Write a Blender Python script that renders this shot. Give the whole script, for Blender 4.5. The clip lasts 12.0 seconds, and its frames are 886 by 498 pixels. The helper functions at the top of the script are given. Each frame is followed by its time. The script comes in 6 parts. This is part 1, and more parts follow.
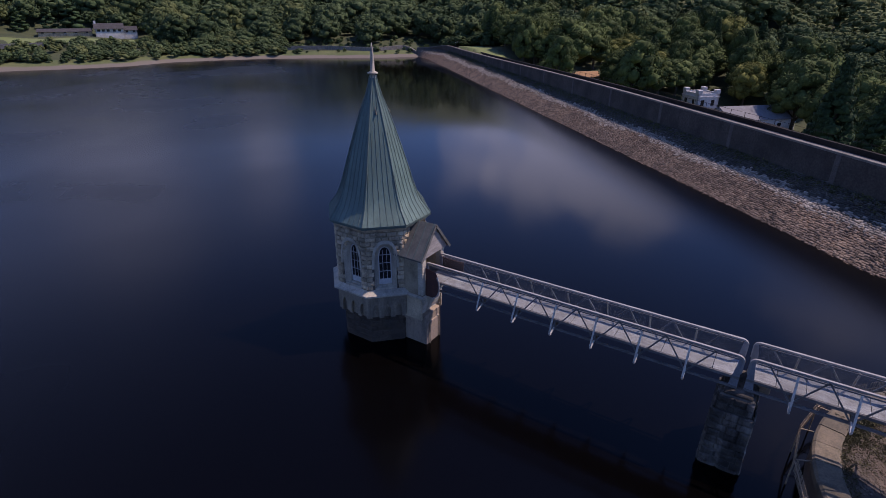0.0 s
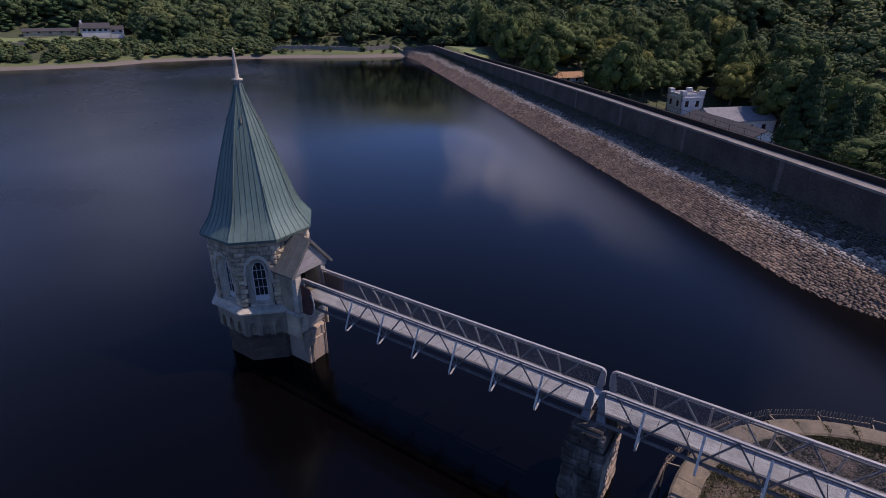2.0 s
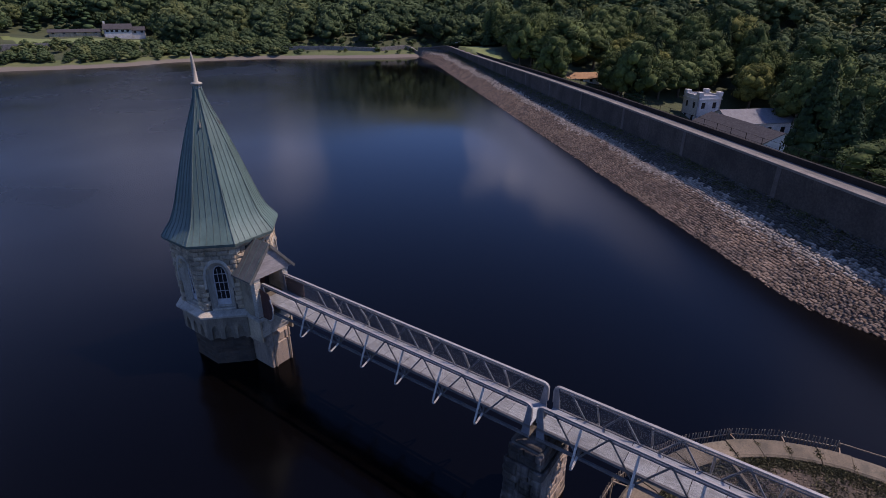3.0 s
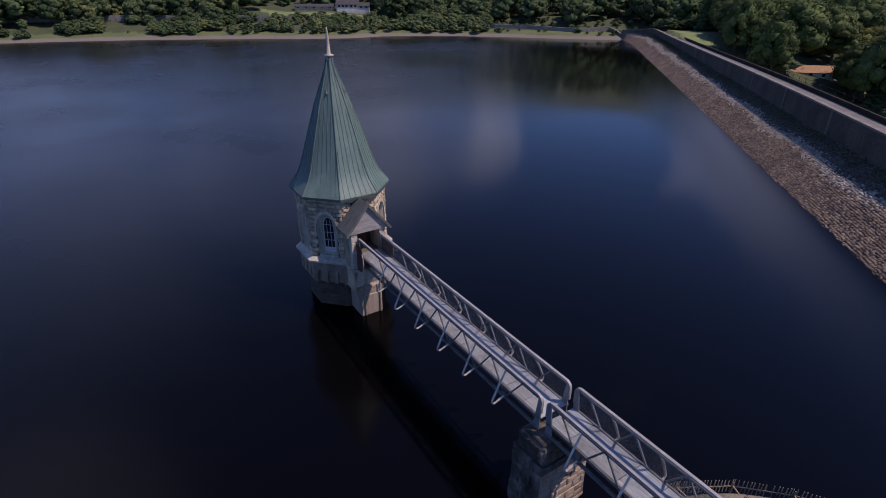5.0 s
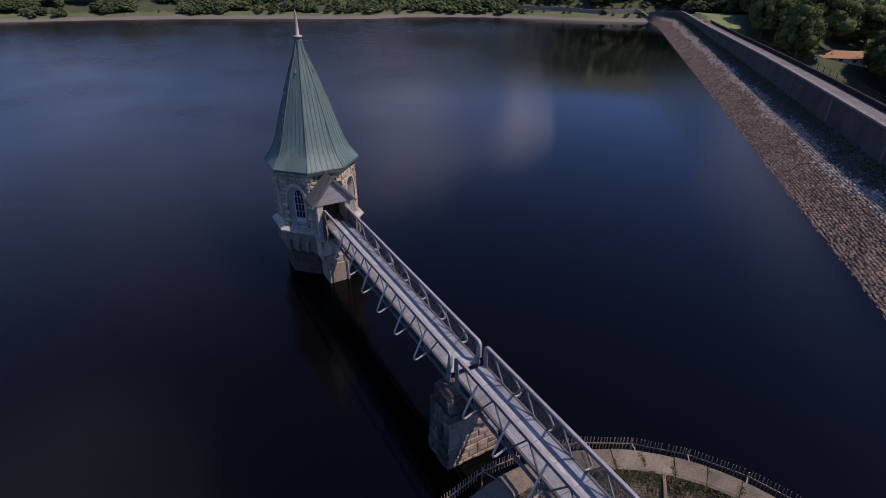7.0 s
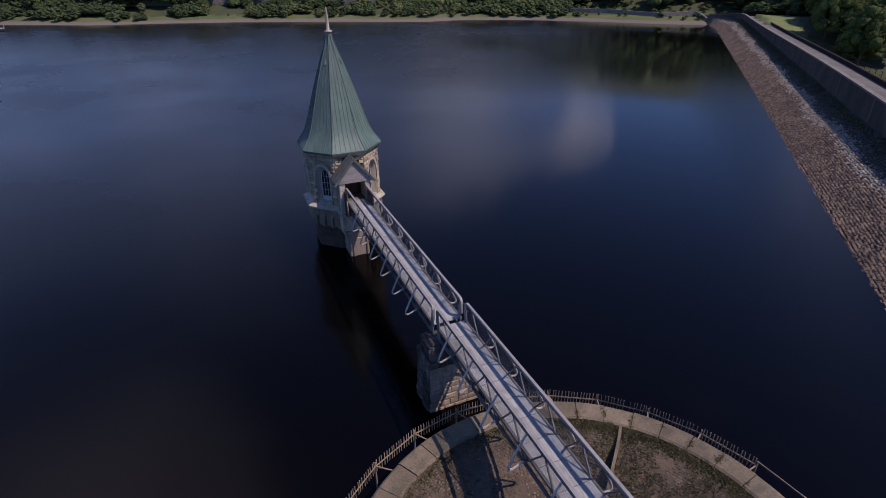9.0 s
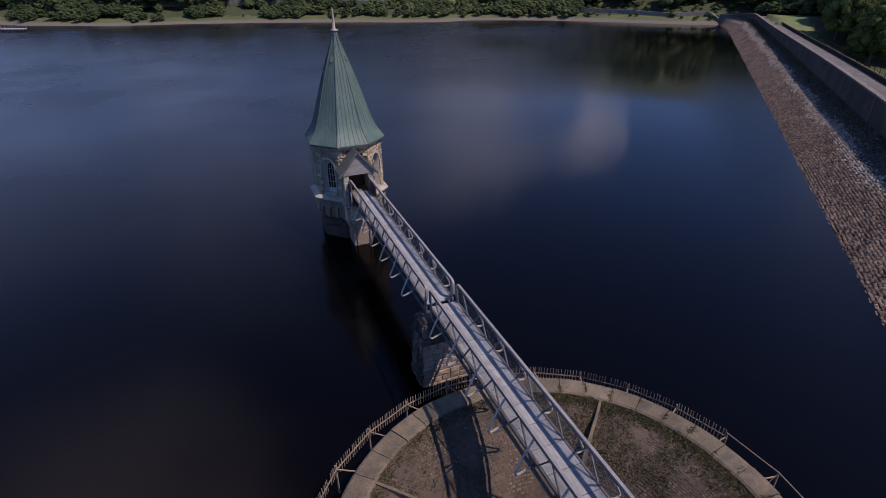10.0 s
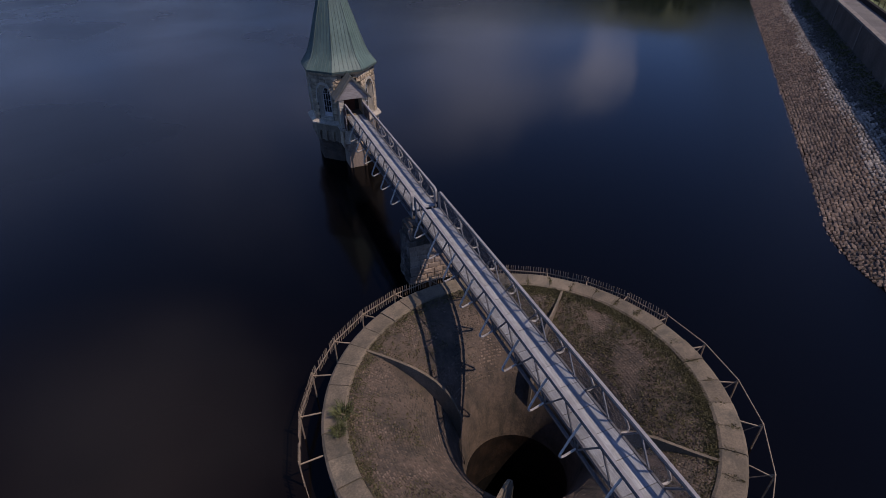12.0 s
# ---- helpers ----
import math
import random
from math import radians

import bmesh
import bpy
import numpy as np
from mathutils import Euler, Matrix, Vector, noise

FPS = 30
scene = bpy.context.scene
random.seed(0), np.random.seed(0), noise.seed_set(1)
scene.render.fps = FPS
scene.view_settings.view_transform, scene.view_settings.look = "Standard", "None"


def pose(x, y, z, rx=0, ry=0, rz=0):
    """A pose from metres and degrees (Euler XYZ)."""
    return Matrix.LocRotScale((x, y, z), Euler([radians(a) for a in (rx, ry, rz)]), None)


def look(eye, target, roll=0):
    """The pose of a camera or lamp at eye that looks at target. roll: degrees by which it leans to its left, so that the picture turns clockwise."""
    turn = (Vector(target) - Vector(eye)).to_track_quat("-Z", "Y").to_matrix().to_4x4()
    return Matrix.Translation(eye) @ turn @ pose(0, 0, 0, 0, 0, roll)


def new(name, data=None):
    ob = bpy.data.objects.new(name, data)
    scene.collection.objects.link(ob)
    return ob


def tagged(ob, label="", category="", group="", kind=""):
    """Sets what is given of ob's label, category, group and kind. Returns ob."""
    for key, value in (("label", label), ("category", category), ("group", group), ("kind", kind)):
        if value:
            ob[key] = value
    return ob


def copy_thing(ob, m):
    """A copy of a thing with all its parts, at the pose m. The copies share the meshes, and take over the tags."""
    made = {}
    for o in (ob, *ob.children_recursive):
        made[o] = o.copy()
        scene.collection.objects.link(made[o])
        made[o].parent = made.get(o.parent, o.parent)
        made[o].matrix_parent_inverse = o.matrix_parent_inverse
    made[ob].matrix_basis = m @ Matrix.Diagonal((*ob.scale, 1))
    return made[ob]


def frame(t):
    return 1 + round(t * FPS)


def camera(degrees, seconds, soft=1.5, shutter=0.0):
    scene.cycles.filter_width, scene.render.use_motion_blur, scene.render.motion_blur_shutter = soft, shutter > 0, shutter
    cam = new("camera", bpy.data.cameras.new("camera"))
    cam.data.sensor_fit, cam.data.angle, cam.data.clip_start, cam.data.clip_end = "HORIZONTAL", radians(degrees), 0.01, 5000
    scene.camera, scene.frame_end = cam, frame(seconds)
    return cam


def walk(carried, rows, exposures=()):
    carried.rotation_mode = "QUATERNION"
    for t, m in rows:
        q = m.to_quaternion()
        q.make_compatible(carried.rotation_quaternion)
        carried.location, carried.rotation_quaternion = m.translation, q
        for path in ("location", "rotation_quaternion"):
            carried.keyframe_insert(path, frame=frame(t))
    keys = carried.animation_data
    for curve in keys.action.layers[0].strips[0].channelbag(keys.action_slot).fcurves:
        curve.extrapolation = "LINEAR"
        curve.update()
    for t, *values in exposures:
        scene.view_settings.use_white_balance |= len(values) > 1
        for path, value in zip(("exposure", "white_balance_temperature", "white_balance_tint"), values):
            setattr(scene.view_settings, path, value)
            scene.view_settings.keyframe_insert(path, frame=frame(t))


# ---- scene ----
K = 1.25  # metres to one unit of the plan
cam = camera(79.5, 12.0, 0.85)
PATH = [
    (0, (-22.081, -18.696, 17.784), (-20.556, -17.708, 16.948), 0.4),
    (0.5, (-20.861, -19.81, 17.824), (-19.337, -18.82, 16.988), 0.4),
    (1, (-19.573, -20.947, 17.845), (-18.052, -19.954, 17.008), 0.4),
    (1.5, (-18.276, -22.108, 17.902), (-16.757, -21.112, 17.064), 0.4),
    (2, (-17.009, -23.31, 17.99), (-15.493, -22.311, 17.151), 0.4),
    (2.5, (-15.845, -24.458, 18.086), (-14.331, -23.456, 17.248), 0.3),
    (3, (-14.818, -25.534, 18.152), (-13.345, -24.473, 17.312), 0.2),
    (3.5, (-13.967, -26.56, 18.142), (-12.668, -25.294, 17.3), 0.0),
    (3.7, (-13.657, -26.977, 18.127), (-12.439, -25.633, 17.285), -0.0),
    (5.3, (-11.155, -30.218, 18.352), (-10.216, -28.714, 17.428), 0.3),
    (5.5, (-10.825, -30.613, 18.38), (-9.912, -29.11, 17.426), 0.4),
    (6, (-10.19, -31.551, 18.454), (-9.305, -30.033, 17.499), 0.3),
    (6.5, (-9.579, -32.526, 18.526), (-8.706, -31.0, 17.571), 0.2),
    (7, (-9.088, -33.455, 18.622), (-8.219, -31.929, 17.664), 0.4),
    (9, (-8.046, -37.633, 18.467), (-7.349, -36.015, 17.521), -0.3),
    (9.5, (-7.941, -38.63, 18.518), (-7.274, -36.999, 17.572), -0.4),
    (10, (-7.918, -39.615, 18.534), (-7.261, -37.979, 17.59), -0.5),
    (10.5, (-7.989, -40.617, 18.566), (-7.337, -38.979, 17.623), -0.5),
    (11, (-8.097, -41.589, 18.619), (-7.449, -39.948, 17.677), -0.5),
    (11.5, (-8.243, -42.511, 18.672), (-7.596, -40.874, 17.72), -0.5),
    (12, (-8.406, -43.479, 18.647), (-7.8, -41.943, 17.519), -0.7),
]
walk(cam, [(t, look(Vector(eye) * K, Vector(target) * K, roll)) for t, eye, target, roll in PATH], [(0, 0.12, 6450, 33), (3.5, 0.08, 6450, 31), (7, 0.0, 6500, 30), (10.5, -0.12, 6550, 29), (11.5, -0.16, 6600, 28), (12, -0.36, 6650, 27)])
# world, sun
SUN = Vector((0.45, -0.47, 1.0)).normalized()
world = bpy.data.worlds.new("sky")
scene.world = world
world.use_nodes = True


def node(tree, kind, **values):
    n = tree.nodes.new(kind)
    for key, value in values.items():
        if key in n.inputs:
            n.inputs[key].default_value = value
    return n


def math_node(tree, op, a, b=None, clamp=False):
    n = tree.nodes.new("ShaderNodeMath")
    n.operation, n.use_clamp = op, clamp
    for i, v in enumerate((a, b)):
        if v is None:
            continue
        if isinstance(v, (int, float)):
            n.inputs[i].default_value = v
        else:
            tree.links.new(v, n.inputs[i])
    return n.outputs[0]


def ramp(tree, fac, stops):
    n = tree.nodes.new("ShaderNodeValToRGB")
    el = n.color_ramp.elements
    while len(el) < len(stops):
        el.new(0.5)
    for e, (p, c) in zip(el, stops):
        e.position, e.color = p, (*c, 1) if len(c) == 3 else c
    tree.links.new(fac, n.inputs[0])
    return n.outputs[0]


def mix(tree, fac, a, b, blend="MIX"):
    n = tree.nodes.new("ShaderNodeMix")
    n.data_type, n.blend_type = "RGBA", blend
    for sock, v in ((n.inputs[0], fac), (n.inputs[6], a), (n.inputs[7], b)):
        if isinstance(v, (int, float)):
            sock.default_value = v
        elif isinstance(v, tuple):
            sock.default_value = (*v, 1)
        else:
            tree.links.new(v, sock)
    return n.outputs[2]


def build_sky():
    t = world.node_tree
    t.nodes.clear()
    out = t.nodes.new("ShaderNodeOutputWorld")
    bg = node(t, "ShaderNodeBackground", Strength=SKY_STRENGTH)
    sky = t.nodes.new("ShaderNodeTexSky")
    sky.sky_type, sky.sun_disc = "NISHITA", False
    sky.sun_elevation = math.asin(SUN.z)
    sky.sun_rotation = math.atan2(SUN.x, SUN.y)
    sky.air_density, sky.dust_density, sky.ozone_density = 0.78, 0.0, 6.0
    co = t.nodes.new("ShaderNodeTexCoord")
    sep = t.nodes.new("ShaderNodeSeparateXYZ")
    t.links.new(co.outputs["Generated"], sep.inputs[0])
    up = math_node(t, "ADD", math_node(t, "MAXIMUM", sep.outputs[2], 0.0), 0.22)
    comb = t.nodes.new("ShaderNodeCombineXYZ")
    t.links.new(math_node(t, "DIVIDE", sep.outputs[0], up), comb.inputs[0])
    t.links.new(math_node(t, "DIVIDE", sep.outputs[1], up), comb.inputs[1])
    n1 = node(t, "ShaderNodeTexNoise", Scale=1.5, Detail=6.0, Roughness=0.55)
    t.links.new(comb.outputs[0], n1.inputs["Vector"])
    cover = math_node(t, "MULTIPLY", n1.outputs[0], 0.76)
    # the cumulus banks that stand over the lake: bearing, height, breadth (degrees), weight
    warp = node(t, "ShaderNodeTexNoise", Scale=7.0, Detail=5.0, Roughness=0.6)
    t.links.new(co.outputs["Generated"], warp.inputs["Vector"])
    shifted = t.nodes.new("ShaderNodeVectorMath")
    shifted.operation = "MULTIPLY_ADD"
    t.links.new(warp.outputs["Color"], shifted.inputs[0])
    shifted.inputs[1].default_value = (0.16, 0.16, 0.10)
    t.links.new(co.outputs["Generated"], shifted.inputs[2])
    centred = t.nodes.new("ShaderNodeVectorMath")
    centred.operation = "SUBTRACT"
    t.links.new(shifted.outputs[0], centred.inputs[0])
    centred.inputs[1].default_value = (0.08, 0.08, 0.05)
    ragged = t.nodes.new("ShaderNodeVectorMath")
    ragged.operation = "NORMALIZE"
    t.links.new(centred.outputs[0], ragged.inputs[0])
    for bearing, height, breadth, weight in CLOUDS:
        b, h = radians(bearing), radians(height)
        d = t.nodes.new("ShaderNodeVectorMath")
        d.operation = "DOT_PRODUCT"
        t.links.new(ragged.outputs[0], d.inputs[0])
        d.inputs[1].default_value = (math.cos(h) * math.cos(b), math.cos(h) * math.sin(b), math.sin(h))
        k = 1 - math.cos(radians(breadth))
        fall = math_node(t, "SUBTRACT", 1.0, math_node(t, "DIVIDE", math_node(t, "SUBTRACT", 1.0, d.outputs["Value"]), k), clamp=True)
        cover = math_node(t, "ADD", cover, math_node(t, "MULTIPLY", fall, weight))
    rich = t.nodes.new("ShaderNodeHueSaturation")
    rich.inputs["Hue"].default_value, rich.inputs["Saturation"].default_value = 0.505, 1.1
    t.links.new(sky.outputs[0], rich.inputs["Color"])
    cloud = ramp(t, cover, [(0.46, (0, 0, 0)), (0.73, (1, 1, 1))])
    tone = mix(t, n1.outputs[0], (4.4, 4.95, 6.3), (6.9, 7.6, 9.1))
    t.links.new(mix(t, math_node(t, "MULTIPLY", cloud, 0.8), rich.outputs[0], tone), bg.inputs[0])
    t.links.new(bg.outputs[0], out.inputs[0])


SKY_STRENGTH = 0.15
CLOUDS = [(30, 13.5, 5, 0.32), (22, 15.5, 7, 0.42), (14, 19, 6, 0.4), (8, 18, 4, 0.16), (-6, 22, 8, 0.22), (-16, 26, 10, 0.22), (41, 15, 8, -0.45), (40, 24, 9, -0.3), (50, 13, 4.5, 0.18), (52, 16, 4, 0.16), (60, 16, 12, 0.13), (72, 16, 14, 0.1), (84, 16, 16, 0.1), (104, 15, 17, 0.15), (92, 26, 13, 0.08), (70, 26, 12, 0.06), (108, 46, 15, 0.32)]
build_sky()
sun = new("sun", bpy.data.lights.new("sun", "SUN"))
sun.data.energy, sun.data.angle, sun.data.color = 3.9, radians(0.55), (1.0, 0.9, 0.76)
sun.matrix_world = look(SUN * 300, (0, 0, 0))

# ---- materials ----


def material(name, base, second, scale=1.0, rough=0.8, bump=0.15, fine=12.0, metal=0.0, stains=None, stain_amount=0.5,
             stretch=(1, 1, 1), vary=0.0, island=0.0, use_object=False, blotch=0.25, specular=0.5):
    """A weathered surface: two tones at one scale, grain at another, stains with a shape of their own, chance per piece."""
    m = bpy.data.materials.new(name)
    m.use_nodes = True
    t = m.node_tree
    bsdf = t.nodes["Principled BSDF"]
    if use_object:
        co = t.nodes.new("ShaderNodeTexCoord").outputs["Object"]
    else:
        co = t.nodes.new("ShaderNodeNewGeometry").outputs["Position"]
    mp = t.nodes.new("ShaderNodeMapping")
    mp.inputs["Scale"].default_value = stretch
    t.links.new(co, mp.inputs["Vector"])
    n1 = node(t, "ShaderNodeTexNoise", Scale=scale, Detail=5.0, Roughness=0.6)
    n2 = node(t, "ShaderNodeTexNoise", Scale=fine, Detail=4.0, Roughness=0.65)
    for n in (n1, n2):
        t.links.new(mp.outputs[0], n.inputs["Vector"])
    col = mix(t, ramp(t, n1.outputs[0], [(0.35, (0, 0, 0)), (0.65, (1, 1, 1))]), base, second)
    grain = ramp(t, n2.outputs[0], [(0.3, (1 - blotch,) * 3), (0.7, (1 + blotch,) * 3)])
    col = mix(t, 1.0, col, grain, "MULTIPLY")
    if stains:
        n3 = node(t, "ShaderNodeTexNoise", Scale=scale * 0.6, Detail=7.0, Roughness=0.7)
        m3 = t.nodes.new("ShaderNodeMapping")
        m3.inputs["Scale"].default_value = (2.2, 2.2, 0.35)
        m3.inputs["Location"].default_value = (3.1, 7.7, 1.3)
        t.links.new(co, m3.inputs["Vector"])
        t.links.new(m3.outputs[0], n3.inputs["Vector"])
        f = ramp(t, n3.outputs[0], [(0.48, (0, 0, 0)), (0.66, (stain_amount,) * 3)])
        col = mix(t, f, col, stains)
    if vary or island:
        if vary:
            rnd = t.nodes.new("ShaderNodeObjectInfo").outputs["Random"]
        else:
            rnd = t.nodes.new("ShaderNodeNewGeometry").outputs["Random Per Island"]
        k = vary or island
        col = mix(t, 1.0, col, ramp(t, rnd, [(0.0, (1 - k, 1 - k, 1 - k)), (0.5, (1, 1 - k * 0.1, 1 - k * 0.15)), (1.0, (1 + k, 1 + k, 1 + k))]), "MULTIPLY")
    t.links.new(col, bsdf.inputs["Base Color"])
    r = t.nodes.new("ShaderNodeMapRange")
    r.inputs["To Min"].default_value, r.inputs["To Max"].default_value = max(0.05, rough - 0.12), min(1.0, rough + 0.12)
    t.links.new(n2.outputs[0], r.inputs["Value"])
    t.links.new(r.outputs[0], bsdf.inputs["Roughness"])
    bsdf.inputs["Metallic"].default_value = metal
    bsdf.inputs["Specular IOR Level"].default_value = specular
    if bump:
        bm = node(t, "ShaderNodeBump", Strength=bump, Distance=0.05)
        t.links.new(n2.outputs[0], bm.inputs["Height"])
        t.links.new(bm.outputs[0], bsdf.inputs["Normal"])
    return m


STONE = material("rock_faced_stone", (0.53, 0.435, 0.295), (0.33, 0.272, 0.185), 0.9, 0.9, 0.6, 14, stains=(0.06, 0.058, 0.05), vary=0.28)
STONE_JOINED = material("rock_faced_stone_joined", (0.53, 0.435, 0.295), (0.33, 0.272, 0.185), 0.9, 0.9, 0.6, 14, stains=(0.06, 0.058, 0.05), island=0.28)
MORTAR = material("lime_mortar", (0.12, 0.108, 0.088), (0.075, 0.068, 0.057), 1.5, 0.95, 0.4, 20, stains=(0.05, 0.05, 0.045))
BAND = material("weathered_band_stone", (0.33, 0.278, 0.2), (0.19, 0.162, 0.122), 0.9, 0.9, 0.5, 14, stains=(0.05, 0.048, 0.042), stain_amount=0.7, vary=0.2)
DRESSED = material("dressed_stone", (0.50, 0.455, 0.36), (0.37, 0.335, 0.265), 1.2, 0.85, 0.25, 18, stains=(0.13, 0.125, 0.105), stain_amount=0.6, vary=0.1)
BASE_STONE = material("wet_foot_stone", (0.09, 0.064, 0.043), (0.05, 0.039, 0.029), 0.8, 0.85, 0.5, 10, stains=(0.05, 0.047, 0.04), vary=0.2)
PIER_STONE = material("dark_pier_stone", (0.028, 0.025, 0.021), (0.062, 0.054, 0.044), 0.9, 0.9, 0.9, 9, stains=(0.27, 0.245, 0.21), stain_amount=0.5, vary=0.35, blotch=0.45)
PIER_PALE = material("pale_pier_stone", (0.36, 0.28, 0.205), (0.27, 0.21, 0.16), 0.9, 0.9, 0.5, 9, stains=(0.09, 0.08, 0.065), stain_amount=0.5)
COPPER = material("verdigris_copper", (0.112, 0.182, 0.156), (0.076, 0.132, 0.113), 0.7, 0.55, 0.08, 6, metal=0.0, stains=(0.075, 0.115, 0.10), stretch=(1, 1, 0.3), blotch=0.14, vary=0.06)
COPPER_SEAM = material("dark_copper_seam", (0.078, 0.115, 0.1), (0.1, 0.148, 0.128), 2.0, 0.6, 0.1, 10)
LEAD = material("porch_lead", (0.13, 0.13, 0.115), (0.085, 0.09, 0.08), 1.5, 0.7, 0.2, 12, stains=(0.05, 0.05, 0.045))
BOARD = material("weathered_gable_boards", (0.33, 0.31, 0.29), (0.25, 0.235, 0.22), 2.0, 0.85, 0.3, 25, stretch=(1, 1, 4), vary=0.1)
STEEL = material("galvanised_steel", (0.30, 0.295, 0.285), (0.22, 0.215, 0.21), 2.5, 0.6, 0.12, 30, metal=0.15, stains=(0.30, 0.28, 0.26), vary=0.08)
STEEL_DARK = material("painted_truss_steel", (0.10, 0.098, 0.095), (0.15, 0.147, 0.142), 2.0, 0.6, 0.1, 20, vary=0.08)
PLATE = material("grey_end_plate", (0.20, 0.21, 0.23), (0.15, 0.16, 0.175), 1.5, 0.6, 0.1, 20)
STAY = material("pale_painted_stay", (0.58, 0.545, 0.48), (0.46, 0.43, 0.38), 3.0, 0.6, 0.1, 20, stains=(0.2, 0.15, 0.1))
DECK = material("worn_grating_deck", (0.35, 0.37, 0.37), (0.24, 0.253, 0.256), 1.0, 0.8, 0.25, 7, stains=(0.14, 0.135, 0.125), vary=0.14, stretch=(9, 0.5, 1), blotch=0.35)
def mesh_material():
    """Fine woven wire: more gap than steel."""
    m = material("woven_wire", (0.13, 0.128, 0.124), (0.19, 0.187, 0.18), 2.0, 0.7, 0.0, 25, blotch=0.08)
    t = m.node_tree
    out = t.nodes["Material Output"]
    through_gaps = t.nodes.new("ShaderNodeBsdfTransparent")
    both = t.nodes.new("ShaderNodeMixShader")
    both.inputs[0].default_value = 0.2
    t.links.new(through_gaps.outputs[0], both.inputs[1])
    t.links.new(t.nodes["Principled BSDF"].outputs[0], both.inputs[2])
    t.links.new(both.outputs[0], out.inputs["Surface"])
    return m


MESH = mesh_material()
RUSTY = material("rusted_door_panel", (0.10, 0.038, 0.026), (0.06, 0.026, 0.02), 2.0, 0.8, 0.3, 15)
WHITE_FRAME = material("white_window_paint", (0.55, 0.55, 0.53), (0.45, 0.45, 0.43), 3.0, 0.6, 0.05, 20)
DARK = material("dark_interior", (0.02, 0.02, 0.02), (0.03, 0.028, 0.025), 2.0, 0.9, 0.1, 8)
CONCRETE = material("old_concrete", (0.18, 0.145, 0.098), (0.112, 0.094, 0.063), 0.7, 0.9, 0.5, 11, stains=(0.06, 0.058, 0.042), stain_amount=0.7, vary=0.2, blotch=0.32)
FENCE = material("rusted_fence_iron", (0.33, 0.255, 0.17), (0.23, 0.175, 0.12), 3.0, 0.85, 0.2, 30, vary=0.15)
PITCHING = material("dam_pitching_stone", (0.19, 0.14, 0.098), (0.105, 0.08, 0.06), 0.35, 0.9, 0.4, 8, island=0.5)
PITCHING_PART = material("dam_pitching_stone_loose", (0.19, 0.14, 0.098), (0.105, 0.08, 0.06), 0.35, 0.9, 0.4, 8, vary=0.5)
PALE_RUBBLE = material("pale_dam_rubble", (0.34, 0.305, 0.25), (0.2, 0.18, 0.15), 0.5, 0.9, 0.4, 8, island=0.35)
# upper rubble: the wave wall's shade is put into this colour, along with moss
SHADED_MOSSY = material("shaded_mossy_rubble", (0.05, 0.047, 0.038), (0.085, 0.08, 0.066), 0.5, 0.95, 0.4, 8, island=0.35)
DAM_WALL = material("dam_wave_wall", (0.085, 0.073, 0.06), (0.042, 0.037, 0.031), 0.22, 0.95, 0.8, 4, stains=(0.03, 0.028, 0.022), stain_amount=0.6, blotch=0.4)
COPING = material("wall_coping", (0.22, 0.2, 0.17), (0.15, 0.138, 0.12), 0.8, 0.9, 0.3, 10, specular=0.15)
ROAD = material("crest_road_tarmac", (0.17, 0.163, 0.152), (0.125, 0.12, 0.112), 0.3, 0.95, 0.2, 20, specular=0.05)
BARK = material("bark", (0.07, 0.055, 0.04), (0.11, 0.09, 0.07), 3.0, 0.95, 0.5, 15)
RENDER_WHITE = material("white_house_render", (0.6, 0.59, 0.56), (0.48, 0.47, 0.445), 1.0, 0.85, 0.1, 10)
SLATE = material("slate_roof", (0.05, 0.049, 0.052), (0.072, 0.07, 0.073), 1.2, 0.9, 0.2, 10, specular=0.1)
PALE_ROOF = material("pale_sheet_roof", (0.22, 0.22, 0.225), (0.17, 0.17, 0.175), 0.8, 0.85, 0.15, 8, specular=0.15, stains=(0.2, 0.19, 0.18))
ORANGE_ROOF = material("orange_tile_roof", (0.33, 0.19, 0.09), (0.26, 0.15, 0.08), 1.5, 0.85, 0.2, 9)
GLASS_DARK = material("dark_glazing", (0.012, 0.013, 0.015), (0.02, 0.021, 0.023), 2.0, 0.3, 0.0, 5, specular=0.25)


def foliage(name, deep, bright, hue_scale, island=0.35, use_object=False):
    m = material(name, deep, bright, hue_scale, 0.9, 0.0, 1.2, island=island, blotch=0.35, use_object=use_object, specular=0.15)
    return m


LEAF = foliage("broadleaf_foliage", (0.030, 0.052, 0.021), (0.083, 0.116, 0.048), 0.065, 0.12)
LEAF_OLIVE = foliage("olive_foliage", (0.062, 0.084, 0.030), (0.118, 0.138, 0.052), 0.065, 0.12)
LEAF_DARK = foliage("conifer_foliage", (0.026, 0.052, 0.023), (0.06, 0.095, 0.036), 0.08, 0.12)
SCRUB = foliage("scrub_and_weeds", (0.05, 0.062, 0.027), (0.10, 0.108, 0.045), 0.4)


